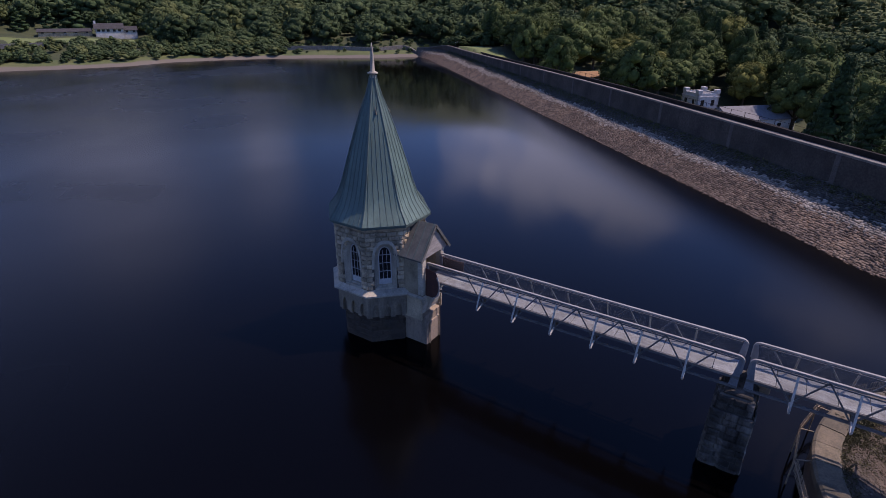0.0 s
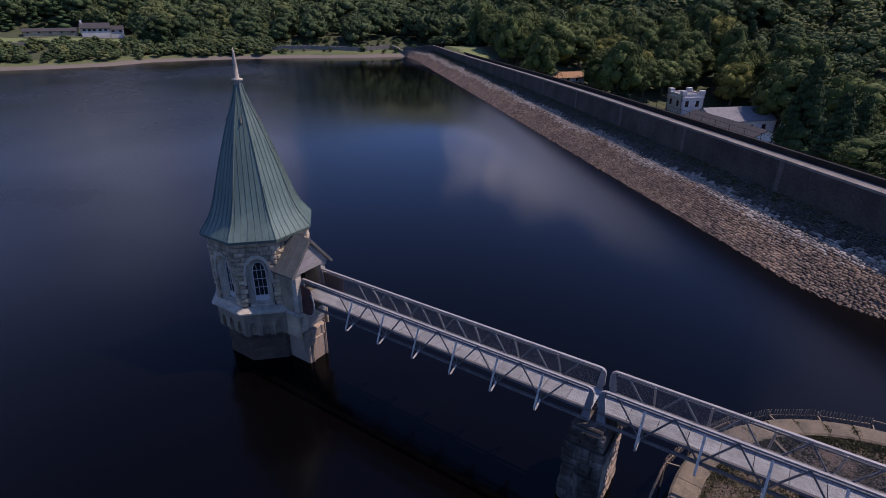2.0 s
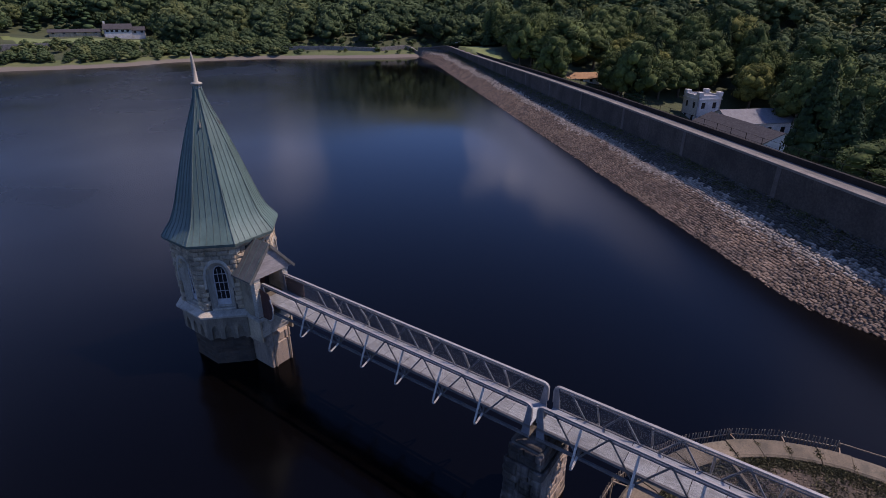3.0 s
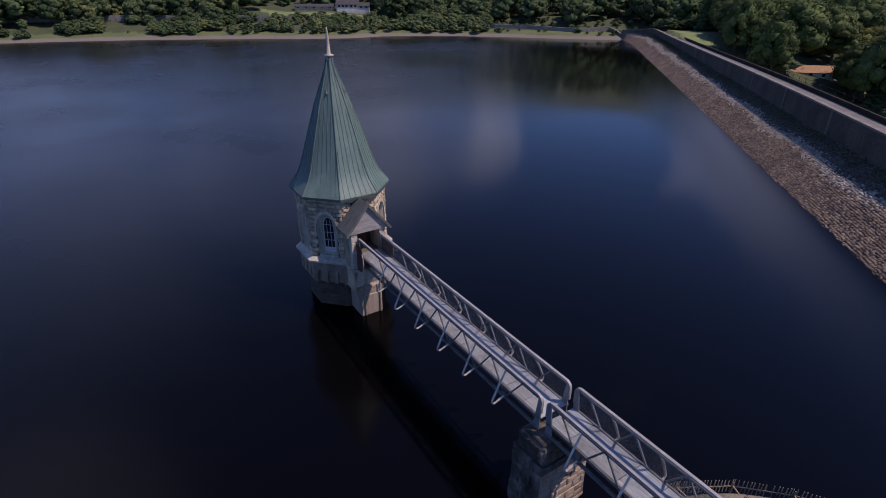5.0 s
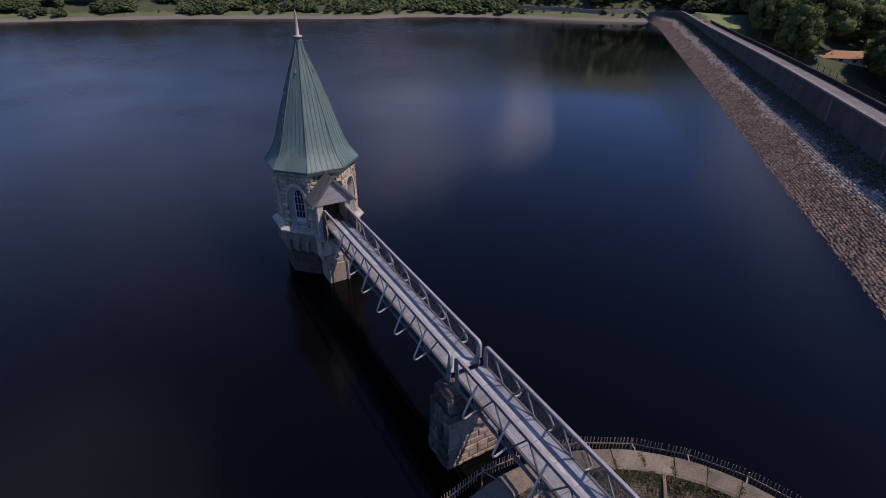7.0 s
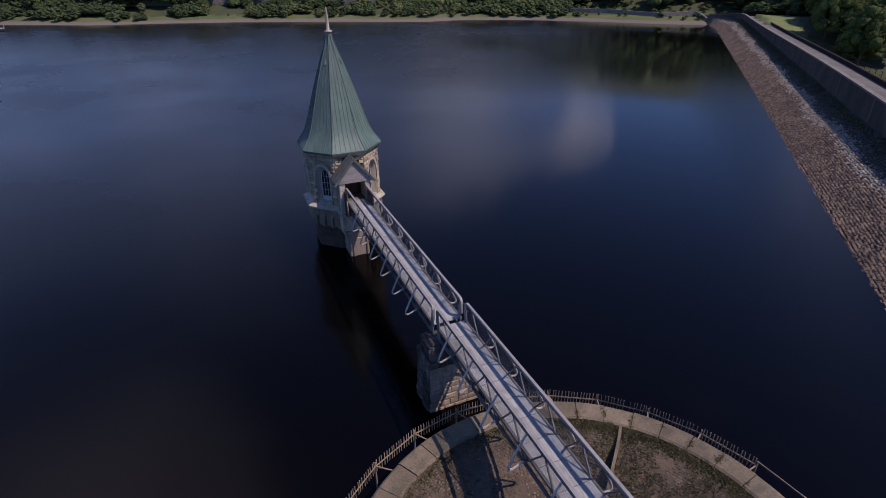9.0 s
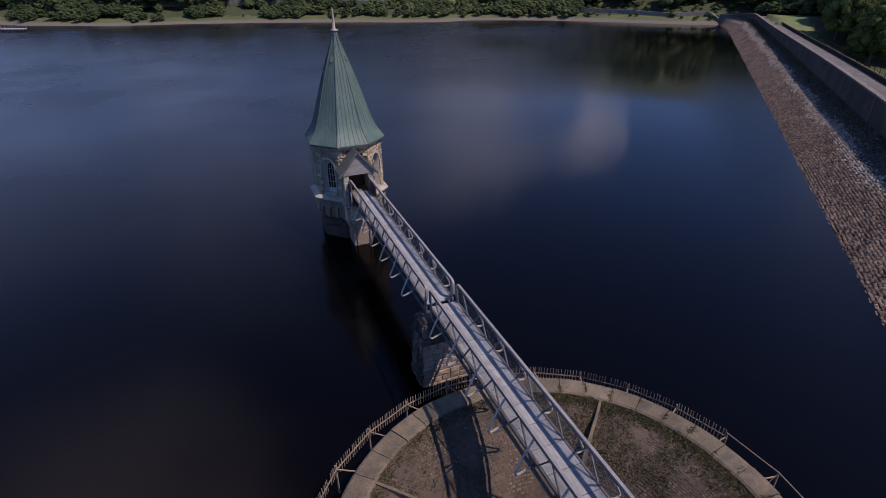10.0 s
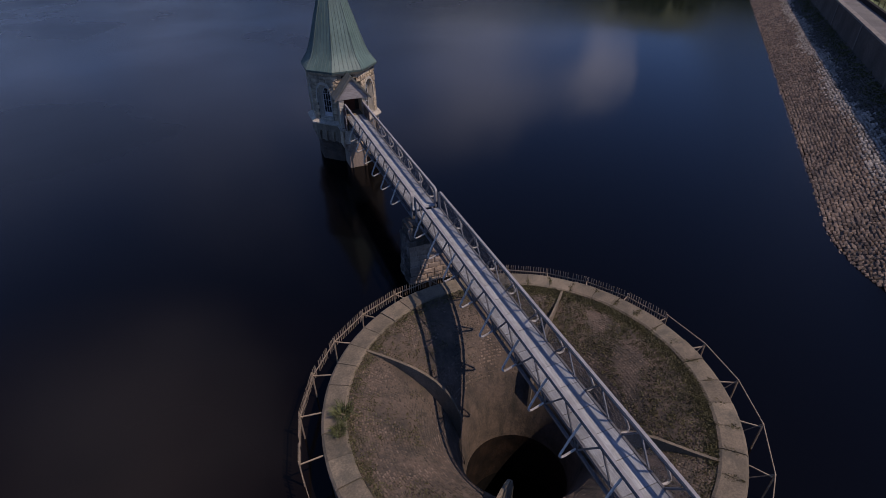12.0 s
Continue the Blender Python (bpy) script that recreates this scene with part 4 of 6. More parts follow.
build_spire()
build_porch()

# ---- the footbridge ----
RAIL_Z, DECK_Z, CHORD_Z, HALF = 4.95, 3.95, 3.45, 0.70


def build_span(y0, y1, first_loop, label, shift=0.06):
    """One truss span from y0 (tower end) to y1: deck, two trusses with rounded top rails, outrigger stays, mesh."""
    t = thing("footbridge_span", 0, (y0 + y1) / 2, CHORD_Z, label, "footbridge", "spans of the footbridge")
    # deck planks
    count = int(abs(y1 - y0) / 1.0)
    step = (y1 - y0) / count
    bm = bmesh.new()
    block(bm, -HALF + 0.05, HALF - 0.05, step * 0.012, step * 0.988, DECK_Z - 0.05, DECK_Z)
    first = part("deck_panel", bm, DECK, t)
    first.matrix_basis = Matrix.Translation((0, y0 * K, 0))
    for i in range(1, count):
        piece("deck_panel", first.data, t, Matrix.Translation((0, y0 + i * step, rng.uniform(-0.006, 0.006))))
    for sg in (-1, 1):
        x = sg * HALF
        # top rail with rounded ends that turn down to the end plates
        bm = bmesh.new()
        r = 0.22
        pts = [(x, y0, RAIL_Z - 0.75), (x, y0, RAIL_Z - r)]
        pts += [(x, y0 - r + r * math.cos(a), RAIL_Z - r + r * math.sin(a)) for a in (0.4, 0.8, 1.2, 1.571)]
        pts += [(x, y1 + r - r * math.cos(a), RAIL_Z - r + r * math.sin(a)) for a in (1.571, 1.2, 0.8, 0.4)]
        pts += [(x, y1, RAIL_Z - r), (x, y1, RAIL_Z - 0.75)]
        rows = []
        for i, p in enumerate(pts):
            p = Vector(p)
            d = (Vector(pts[min(i + 1, len(pts) - 1)]) - Vector(pts[max(i - 1, 0)])).normalized()
            n = d.cross(Vector((1, 0, 0)))
            rows.append([bm.verts.new(p + Vector((a * 0.055, 0, 0)) + n * b * 0.04) for a, b in ((-1, -1), (1, -1), (1, 1), (-1, 1))])
        for a, b in zip(rows, rows[1:]):
            for k in range(4):
                bm.faces.new((a[k], a[(k + 1) % 4], b[(k + 1) % 4], b[k]))
        part("top_rail", bm, STEEL, t, "galvanised top rail with rounded ends")
        bm = bmesh.new()
        block(bm, x - 0.03, x + 0.03, y1 + 0.2, y0 - 0.2, RAIL_Z - 0.17, RAIL_Z - 0.13)
        part("inner_rail", bm, STEEL_DARK, t)
        bm = bmesh.new()
        block(bm, x - 0.05, x + 0.05, y1, y0, CHORD_Z - 0.05, CHORD_Z + 0.05)
        part("bottom_chord", bm, STEEL_DARK, t)
        bm = bmesh.new()
        block(bm, x - 0.03, x + 0.03, y1, y0, DECK_Z - 0.1, DECK_Z + 0.02)
        part("deck_edge_beam", bm, STEEL_DARK, t)
        # diagonals
        y = first_loop
        while y > y0 - 0.5 + 2.0:
            y -= 2.0
        k = 0
        while y > y1 + 0.6:
            for end in (y + 1.0, y - 1.0):
                if y1 + 0.15 < end < y0 - 0.15:
                    bm = bmesh.new()
                    bar(bm, (x, y, CHORD_Z), (x, end, RAIL_Z - 0.06), 0.045, 0.06)
                    part("diagonal", bm, STEEL_DARK if sg < 0 else PLATE, t)
            # outrigger stay: a tube raking out from the rail, bent round and back to the floor beam
            bm = bmesh.new()
            cx, cz, rr = x + sg * 0.52, CHORD_Z + 0.05, 0.13
            pts = [(x + sg * 0.05, y, RAIL_Z - 0.16), (x + sg * 0.36, y, CHORD_Z + 0.75)]
            pts += [(cx + sg * rr * math.cos(a), y, cz + rr * math.sin(a)) for a in (0.35, -0.1, -0.55, -1.0, -1.45, -1.8)]
            pts += [(x + sg * 0.05, y, CHORD_Z + 0.08)]
            tube(bm, pts, 0.044, 6)
            part("outrigger_stay", bm, STAY, t, "bent pale tube stay")
            bm = bmesh.new()
            if sg < 0:
                block(bm, -HALF, HALF, y - 0.05, y + 0.05, CHORD_Z + 0.1, CHORD_Z + 0.35)
                part("floor_beam", bm, STEEL_DARK, t)
            else:
                bm.free()
            y -= 2.0
        # end plates
        for ye, sy in ((y0, -1), (y1, 1)):
            bm = bmesh.new()
            solid(bm, [(0, RAIL_Z - 0.12), (sy * 0.16, RAIL_Z - 0.1), (sy * 0.36, CHORD_Z - 0.1), (0, CHORD_Z - 0.1)], 0.04,
                  Matrix.Translation((x - sg * 0.02, ye, 0)) @ Matrix.Rotation(math.pi / 2, 4, "Z"))
            part("end_plate", bm, PLATE, t, "tapered grey steel end plate")
        # woven mesh infill, too fine to tell its wires apart, in a thin steel edge
        bm = bmesh.new()
        xm = x - sg * 0.045
        block(bm, xm - 0.004, xm + 0.004, y1 + 0.22, y0 - 0.22, DECK_Z + 0.03, RAIL_Z - 0.18)
        mesh = part("wire_mesh", bm, MESH, t, "fine grey woven steel mesh infill")
        bm = bmesh.new()
        block(bm, xm - 0.014, xm + 0.014, y1 + 0.2, y0 - 0.2, DECK_Z + 0.0, DECK_Z + 0.03)
        part("mesh_edge", bm, STEEL_DARK, mesh)
    t.location.x += shift * K
    return t


build_span(-3.7, -19.32, -7.3, "grey steel truss footbridge span joining the tower and the pier")
build_span(-19.56, -39.4, -21.2, "grey steel truss footbridge span crossing the bellmouth spillway", 0.14)
build_span(-39.64, -60.6, -41.7, "grey steel truss footbridge span reaching the dam", 0.14)


def build_pier(y, label, name="bridge_pier"):
    t = thing(name, 0, y, 0, label, "pier", "piers of the footbridge")
    r = random.Random(int(-y * 10))
    hx, hy = 1.15, 0.72
    bm = bmesh.new()
    rings = []
    for z, g in ((-12, 1.4), (-0.2, 1.12), (1.1, 1.05), (2.4, 1.02), (2.42, 0.94), (3.2, 0.92), (3.25, 0.86)):
        rings.append([bm.verts.new((sx * hx * g, y + sy * (hy + (g - 1) * 0.8), z)) for sx, sy in ((-1, -1), (1, -1), (1, 1), (-1, 1))])
    for a, b in zip(rings, rings[1:]):
        for k in range(4):
            bm.faces.new((a[k], a[(k + 1) % 4], b[(k + 1) % 4], b[k]))
    bm.faces.new(rings[-1])
    part("core", bm, MORTAR, t)
    for side in range(4):
        for row in range(11):
            z = -0.55 + row * 0.34
            g = 1.13 - 0.06 * min(1, (z + 0.5) / 1.5) if z < 2.35 else 0.94
            wx, wy = hx * g, hy + (g - 1) * 0.8
            W, off = (wx, wy) if side % 2 == 0 else (wy, wx)
            m = Matrix.Translation((0, y, 0)) @ Matrix.Rotation(side * math.pi / 2, 4, "Z") @ Matrix.Translation((0, -off, 0))
            u = -W - (0.18 if row % 2 else 0)
            while u < W:
                L = r.uniform(0.45, 0.85)
                lo, hi = max(u, -W), min(u + L, W)
                u += L
                if hi - lo < 0.1:
                    continue
                v, f = stone_kind(r, (hi - lo) * 0.985, 0.335)
                v = [(p[0], p[1] * (0.45 if side == 0 else 1.0), p[2]) for p in v]
                pm = m @ Matrix.Translation(((hi + lo) / 2, r.uniform(-0.02, 0.03), z + 0.17))
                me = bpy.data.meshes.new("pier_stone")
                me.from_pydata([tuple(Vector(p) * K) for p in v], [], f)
                # pale on side 0 below 1.9 and at side 1's foot, dark elsewhere
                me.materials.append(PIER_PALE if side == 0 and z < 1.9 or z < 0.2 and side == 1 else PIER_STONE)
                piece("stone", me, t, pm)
    bm = bmesh.new()
    block(bm, -1.0, 1.0, y - 0.55, y + 0.55, 3.2, 3.38, bevel=0.05)
    part("bearing_stone", bm, PIER_STONE, t)
    bm = bmesh.new()
    block(bm, 0.3, 0.95, y - 1.1, y - 0.5, 2.9, 3.3, bevel=0.05)
    part("bracket", bm, PIER_PALE, t)
    return t


build_pier(-19.45, "dark weathered stone pier carrying the footbridge in the lake")
build_pier(-39.52, "dark weathered stone pier beyond the bellmouth spillway")

# ---- the bellmouth spillway ----
spill = thing("bellmouth_spillway", SPILL[0], SPILL[1], 0, "round stone bellmouth spillway with a concrete lip and a dark throat", "spillway")
RIM = 1.2
FUNNEL = [(7.45, 1.1), (6.8, 0.98), (6.0, 0.76), (5.2, 0.44), (4.5, 0.02), (3.9, -0.52), (3.35, -1.28), (2.9, -2.25), (2.6, -3.4), (2.4, -4.8)]


def funnel_z(r):
    for (r0, z0), (r1, z1) in zip(FUNNEL, FUNNEL[1:]):
        if r1 <= r <= r0:
            return z0 + (z1 - z0) * (r0 - r) / (r0 - r1)
    return FUNNEL[0][1]


def build_spillway():
    bm = bmesh.new()
    lathe(bm, FUNNEL, 128, *SPILL)
    part("funnel", bm, FUNNEL_STONE, spill, "brown setts and moss lining the funnel", True)
    # throat and shaft below carry their deep shade in the colour
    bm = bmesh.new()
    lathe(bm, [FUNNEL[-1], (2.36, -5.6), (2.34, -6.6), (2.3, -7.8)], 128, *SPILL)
    part("throat", bm, THROAT, spill, "wet throat of the funnel, coloured dark for shade", True)
    bm = bmesh.new()
    lathe(bm, [(8.32, -12), (8.32, RIM - 0.35), (7.45, RIM - 0.12), (7.45, 0.7), (7.8, -12)], 128, *SPILL)
    part("outer_wall", bm, BASE_STONE, spill)
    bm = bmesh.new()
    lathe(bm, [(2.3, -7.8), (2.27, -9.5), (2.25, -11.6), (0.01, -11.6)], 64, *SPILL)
    part("shaft", bm, SHAFT, spill, "wet shaft, coloured black for the shade in it")
    # lip stones
    n = 42
    for i in range(n):
        a0, a1 = 2 * math.pi * (i + 0.012) / n, 2 * math.pi * (i + 0.988) / n
        bm = bmesh.new()
        lift = rng.uniform(-0.03, 0.03)
        prof = [(7.36 + rng.uniform(-0.05, 0.03), RIM - 0.2), (7.36, RIM - 0.06 + lift), (7.46, RIM + lift), (8.27, RIM + lift), (SPILL_R, RIM - 0.08 + lift), (SPILL_R, RIM - 0.4)]
        rows = []
        for q in range(4):
            a = a0 + (a1 - a0) * q / 3
            rows.append([bm.verts.new((SPILL[0] + r * math.cos(a), SPILL[1] + r * math.sin(a), z)) for r, z in prof])
        k = len(prof)
        for a, b in zip(rows, rows[1:]):
            for j in range(k):
                bm.faces.new((a[j], a[(j + 1) % k], b[(j + 1) % k], b[j]))
        bm.faces.new(rows[0])
        bm.faces.new(rows[-1])
        part("lip_stone", bm, CONCRETE, spill)
    # guide vanes: low walls from the lip down into the throat
    for deg in (46, 137.5, 227, 313):
        bm = bmesh.new()
        a = radians(deg)
        rows = []
        for i in range(16):
            r = 7.38 - i * 0.31
            lean = a + radians(6) * (i / 15) ** 2
            z = funnel_z(r)
            top = z + 0.07 + 1.7 * (i / 15) ** 1.5
            c = Vector((SPILL[0] + r * math.cos(lean), SPILL[1] + r * math.sin(lean), 0))
            t = Vector((-math.sin(lean), math.cos(lean), 0)) * 0.06
            rows.append([bm.verts.new(c + t * sg + Vector((0, 0, zz))) for sg, zz in ((-1, z - 0.3), (-1, top), (1, top), (1, z - 0.3))])
        for p, q in zip(rows, rows[1:]):
            for j in range(4):
                bm.faces.new((p[j], p[(j + 1) % 4], q[(j + 1) % 4], q[j]))
        bm.faces.new(rows[0])
        bm.faces.new(rows[-1])
        part("guide_vane", bm, CONCRETE, spill, "pale concrete guide vane")


# near-black tones paint the shade down the hole, over wet stone
SHAFT = material("shade_black_shaft", (0.005, 0.005, 0.005), (0.008, 0.007, 0.006), 2.0, 0.7, 0.2, 8, specular=0.1)
THROAT = material("shaded_wet_slime", (0.026, 0.017, 0.012), (0.008, 0.007, 0.006), 0.9, 0.6, 0.5, 6, specular=0.2)
FUNNEL_STONE = material("spillway_setts", (0.11, 0.08, 0.056), (0.055, 0.042, 0.03), 0.8, 0.9, 0.6, 6, stains=(0.022, 0.022, 0.015), stain_amount=0.8)
SETT = material("spillway_sett", (0.145, 0.107, 0.076), (0.062, 0.049, 0.035), 0.5, 0.9, 0.5, 9, stains=(0.025, 0.027, 0.017), stain_amount=0.8, island=0.35)
build_spillway()


def build_setts():
    """Small paving setts in rings round the funnel, with gaps where they have worn or mossed over."""
    r = random.Random(31)
    V, F = [], []
    R = 7.3
    while R > 3.3:
        n = int(2 * math.pi * R / 0.135)
        z = funnel_z(R)
        slope = math.atan2(funnel_z(R) - funnel_z(R - 0.2), 0.2)
        for i in range(n):
            a = 2 * math.pi * (i + r.uniform(-0.25, 0.25)) / n
            if noise.noise(Vector((R * math.cos(a) * 0.7, R * math.sin(a) * 0.7, 3.3))) > 0.22 or r.random() < 0.24:
                continue
            v, f = stone_verts(r, r.uniform(0.085, 0.15), 0.095, 0.024)
            m = Matrix.Translation((SPILL[0] + R * math.cos(a), SPILL[1] + R * math.sin(a), z + r.uniform(-0.004, 0.015))) @ Matrix.Rotation(a - math.pi / 2, 4, "Z") @ Matrix.Rotation(slope, 4, "X")
            b = len(V)
            V += [tuple((m @ Vector(p)) * K) for p in v]
            F += [tuple(b + j for j in q) for q in f]
        R -= 0.106
    joined("setts", V, F, SETT, spill)


def build_spill_weeds():
    r = random.Random(8)
    V, F = [], []
    for i in range(8000):
        a = r.uniform(0, 2 * math.pi) if i % 2 == 0 else r.uniform(-0.85, 1.35)
        R = 7.4 - abs(r.gauss(0, 0.25)) if r.random() < 0.45 else r.uniform(4.5, 7.3)
        dry = -0.35 if -0.85 < a < 1.3 else -0.02
        if R < 6.8 and noise.noise(Vector((R * math.cos(a) * 0.45, R * math.sin(a) * 0.45, 9.1))) < dry:
            continue
        v, f = clump_mesh(r, 9, 0.04, r.uniform(0.08, 0.3), r.uniform(0.03, 0.12))
        o = Vector((SPILL[0] + R * math.cos(a), SPILL[1] + R * math.sin(a), max(funnel_z(R), 1.1 if R > 7.35 else -9)))
        b = len(V)
        V += [tuple((Vector(p) + o) * K) for p in v]
        F += [tuple(b + j for j in q) for q in f]
    # grass in the joints of the lip on the dam side
    for i in range(-6, 9):
        a = 2 * math.pi * i / 42
        for j in range(r.randrange(4, 26)):
            R = r.triangular(7.4, 8.25, 7.5 if i % 2 else 8.1)
            v, f = clump_mesh(r, 8, 0.028, r.uniform(0.04, 0.15), r.uniform(0.015, 0.045))
            q = a + r.gauss(0, 0.008)
            o = Vector((SPILL[0] + R * math.cos(q), SPILL[1] + R * math.sin(q), RIM + 0.01))
            b = len(V)
            V += [tuple((Vector(p) + o) * K) for p in v]
            F += [tuple(b + j for j in q) for q in f]
    joined("spillway_weeds", V, F, MOSS, None, "moss and weeds growing in the spillway's joints", "weeds")


FENCE_R = 9.05
FENCE_C = (SPILL[0] - 0.25, SPILL[1] - 0.1)


def build_tufts():
    """Two or three grass tufts on the lip and brambles on the outer edge."""
    r = random.Random(77)
    for deg, R, size in ((166, 7.5, 0.55), (172, 7.7, 0.4)):
        a = radians(deg)
        V, F = [], []
        for i in range(150):
            # a bent blade of grass
            q, d, up = r.uniform(0, 6.283), size * 0.6 * math.sqrt(r.random()), size * r.uniform(0.4, 1.0)
            root = Vector((d * math.cos(q), d * math.sin(q), 0))
            lean = Vector((math.cos(q) + r.uniform(-0.6, 0.6), math.sin(q) + r.uniform(-0.6, 0.6), 0)) * up * 0.6
            side = Vector((-math.sin(q), math.cos(q), 0)) * 0.022
            b = len(V)
            V += [tuple(root - side), tuple(root + side), tuple(root + lean * 0.35 + side * 0.8 + Vector((0, 0, up * 0.7))), tuple(root + lean * 0.35 - side * 0.8 + Vector((0, 0, up * 0.7))), tuple(root + lean + Vector((0, 0, up * 0.8)))]
            F += [(b, b + 1, b + 2, b + 3), (b + 3, b + 2, b + 4)]
        o = Vector((SPILL[0] + R * math.cos(a), SPILL[1] + R * math.sin(a), RIM - 0.05))
        joined("grass_tuft", [tuple((Vector(p) + o) * K) for p in V], F, SCRUB, None, "small green grass tuft growing on the spillway's lip", "plant", "thing")


def fence_point(a):
    """A place on the fence's line, which stands farther out on the dam side."""
    R = FENCE_R + 0.28 * max(0.0, math.cos(a + 0.5)) ** 3
    return Vector((FENCE_C[0] + R * math.cos(a), FENCE_C[1] + R * math.sin(a), 0))


def build_fence():
    fence = thing("picket_fence", SPILL[0], SPILL[1] + FENCE_R, 1.0, "rusty iron picket screen round the spillway's lip", "fence")
    posts = 26
    bm = bmesh.new()
    block(bm, -0.016, 0.016, -0.012, 0.012, 0.68, 1.34)
    me = finish("picket", bm, FENCE)
    place_under(me, fence)
    data = me.data
    used = False
    V, F = [], []
    for i in range(posts):
        a0, a1 = 2 * math.pi * i / posts - 0.052, 2 * math.pi * (i + 1) / posts - 0.052
        p0, p1 = fence_point(a0), fence_point(a1)
        seen = -40 < math.degrees(a0) < 215 or math.degrees(a0) > 320
        bm = bmesh.new()
        block(bm, -0.026, 0.026, -0.026, 0.026, -1.5, 1.22, Matrix.Translation(p0) @ Matrix.Rotation(a0, 4, "Z"))
        part("post", bm, FENCE, fence)
        bm = bmesh.new()
        inner = Vector((SPILL[0] + 8.33 * math.cos(a0), SPILL[1] + 8.33 * math.sin(a0), RIM - 0.2))
        bar(bm, p0 + Vector((0, 0, 1.02)), inner, 0.045, 0.04)
        part("strut", bm, FENCE, fence)
        if i == 0 or i >= 22:
            bm = bmesh.new()
            bar(bm, p0 + Vector((0, 0, 1.2)), inner + Vector((0, 0, -0.9)), 0.03, 0.03)
            part("strut", bm, FENCE, fence)
        for z in (1.0,) if 0 < i < 22 else (1.2,):
            bm = bmesh.new()
            bar(bm, p0 + Vector((0, 0, z)), p1 + Vector((0, 0, z)), 0.03, 0.05)
            part("rail", bm, FENCE, fence)
        n = 16
        # the bays nearest the dam have lost their pickets
        if i == 0 or i >= 22:
            continue
        for j in range(n):
            p = p0.lerp(p1, (j + 0.5) / n)
            if rng.random() < 0.03:
                continue
            m = Matrix.Translation(p) @ Matrix.Rotation((a0 + a1) / 2 + math.pi / 2 + rng.uniform(-0.05, 0.05), 4, "Z") @ Matrix.Rotation(rng.uniform(-0.025, 0.025), 4, "Y")
            if seen and i <= 17:
                if not used:
                    used = True
                    me.matrix_basis = Matrix.Translation(m.translation * K) @ m.to_3x3().to_4x4()
                else:
                    piece("picket", data, fence, m)
            else:
                b = len(V)
                for vv in data.vertices:
                    V.append(tuple(Matrix.Translation(m.translation * K) @ m.to_3x3().to_4x4() @ vv.co))
                F += [tuple(b + k for k in q.vertices) for q in data.polygons]
    joined("pickets", V, F, FENCE, fence)


# pieces and small growth
build_setts()
build_spill_weeds()
build_tufts()
build_fence()
build_tower_stones()
build_pitching()
build_dam_weeds()
build_railing("crest_railing", -20, 96, 48.0, 4.6, 5.75, "thin dark iron railing beside the crest road")

# ---- woods ----
ICO = bmesh.new()
bmesh.ops.create_icosphere(ICO, subdivisions=1, radius=1.0)
ICO1 = (np.array([v.co[:] for v in ICO.verts]), [[v.index for v in f.verts] for f in ICO.faces])
ICO.free()


def crown(seed, lobes, base, leaves, leaf, shape=(1.0, 1.0, 1.0), conifer=False):
    """A crown about one unit high and wide: uneven clumps and loose sprays. Returns vertices and triangles."""
    r = np.random.RandomState(seed)
    V, F = [], []
    n = 0
    centres = []
    for i in range(lobes):
        if conifer:
            h = (i + 0.5) / lobes
            a = i * 2.4 + r.uniform(-0.5, 0.5)
            rad = 0.30 * (1 - h) ** 0.85
            c = np.array([rad * np.cos(a) * 0.75, rad * np.sin(a) * 0.75, 0.08 + 0.9 * h])
            s = np.array([0.13, 0.13, 0.07]) * (0.35 + 0.85 * (1 - h))
        else:
            # lobes spread evenly over a rounded dome, a few of them standing out or fallen in
            h = 1 - 1.45 * (i + 0.5) / lobes
            a = i * 2.39996 + r.uniform(-0.35, 0.35)
            ring = np.sqrt(max(0.0, 1 - h * h))
            d = 0.30 * r.uniform(0.7, 1.15)
            c = np.array([d * ring * np.cos(a), d * ring * np.sin(a), 0.52 + 0.42 * h * r.uniform(0.8, 1.1)]) * np.array(shape)
            s = np.array([1, 1, 0.85]) * r.uniform(0.14, 0.24) * (14.0 / lobes) ** 0.35
        centres.append((c, s))
        bv, bf = base
        v = bv * s * 0.86 * (1 + r.uniform(-0.3, 0.3, (len(bv), 1))) + c
        V.append(v)
        F.append(np.array(bf) + n)
        n += len(v)
    for i in range(leaves):
        c, s = centres[r.randint(len(centres))]
        d = r.normal(size=3)
        d /= np.linalg.norm(d)
        if d[2] < -0.3:
            d[2] *= -1
        p = c + d * s * r.uniform(0.75, 1.22)
        ax = np.cross(d, r.normal(size=3))
        ax /= np.linalg.norm(ax)
        bx = np.cross(ax, d) * 0.7 + d * r.uniform(-0.75, 0.75)
        w = leaf * r.uniform(0.6, 1.4)
        V.append(np.array([p - ax * w, p + bx * w, p + ax * w]))
        F.append(np.array([[0, 1, 2]]) + n)
        n += 3
    return np.concatenate(V), np.concatenate(F)


def mesh_from(name, V, F, mat):
    me = bpy.data.meshes.new(name)
    me.vertices.add(len(V))
    me.vertices.foreach_set("co", np.ascontiguousarray(V, dtype=np.float32).ravel())
    me.loops.add(len(F) * 3)
    me.polygons.add(len(F))
    me.loops.foreach_set("vertex_index", np.ascontiguousarray(F, dtype=np.int32).ravel())
    me.polygons.foreach_set("loop_start", np.arange(0, len(F) * 3, 3, dtype=np.int32))
    me.polygons.foreach_set("use_smooth", np.ones(len(F), bool))
    me.update(calc_edges=True)
    me.materials.append(mat)
    return me


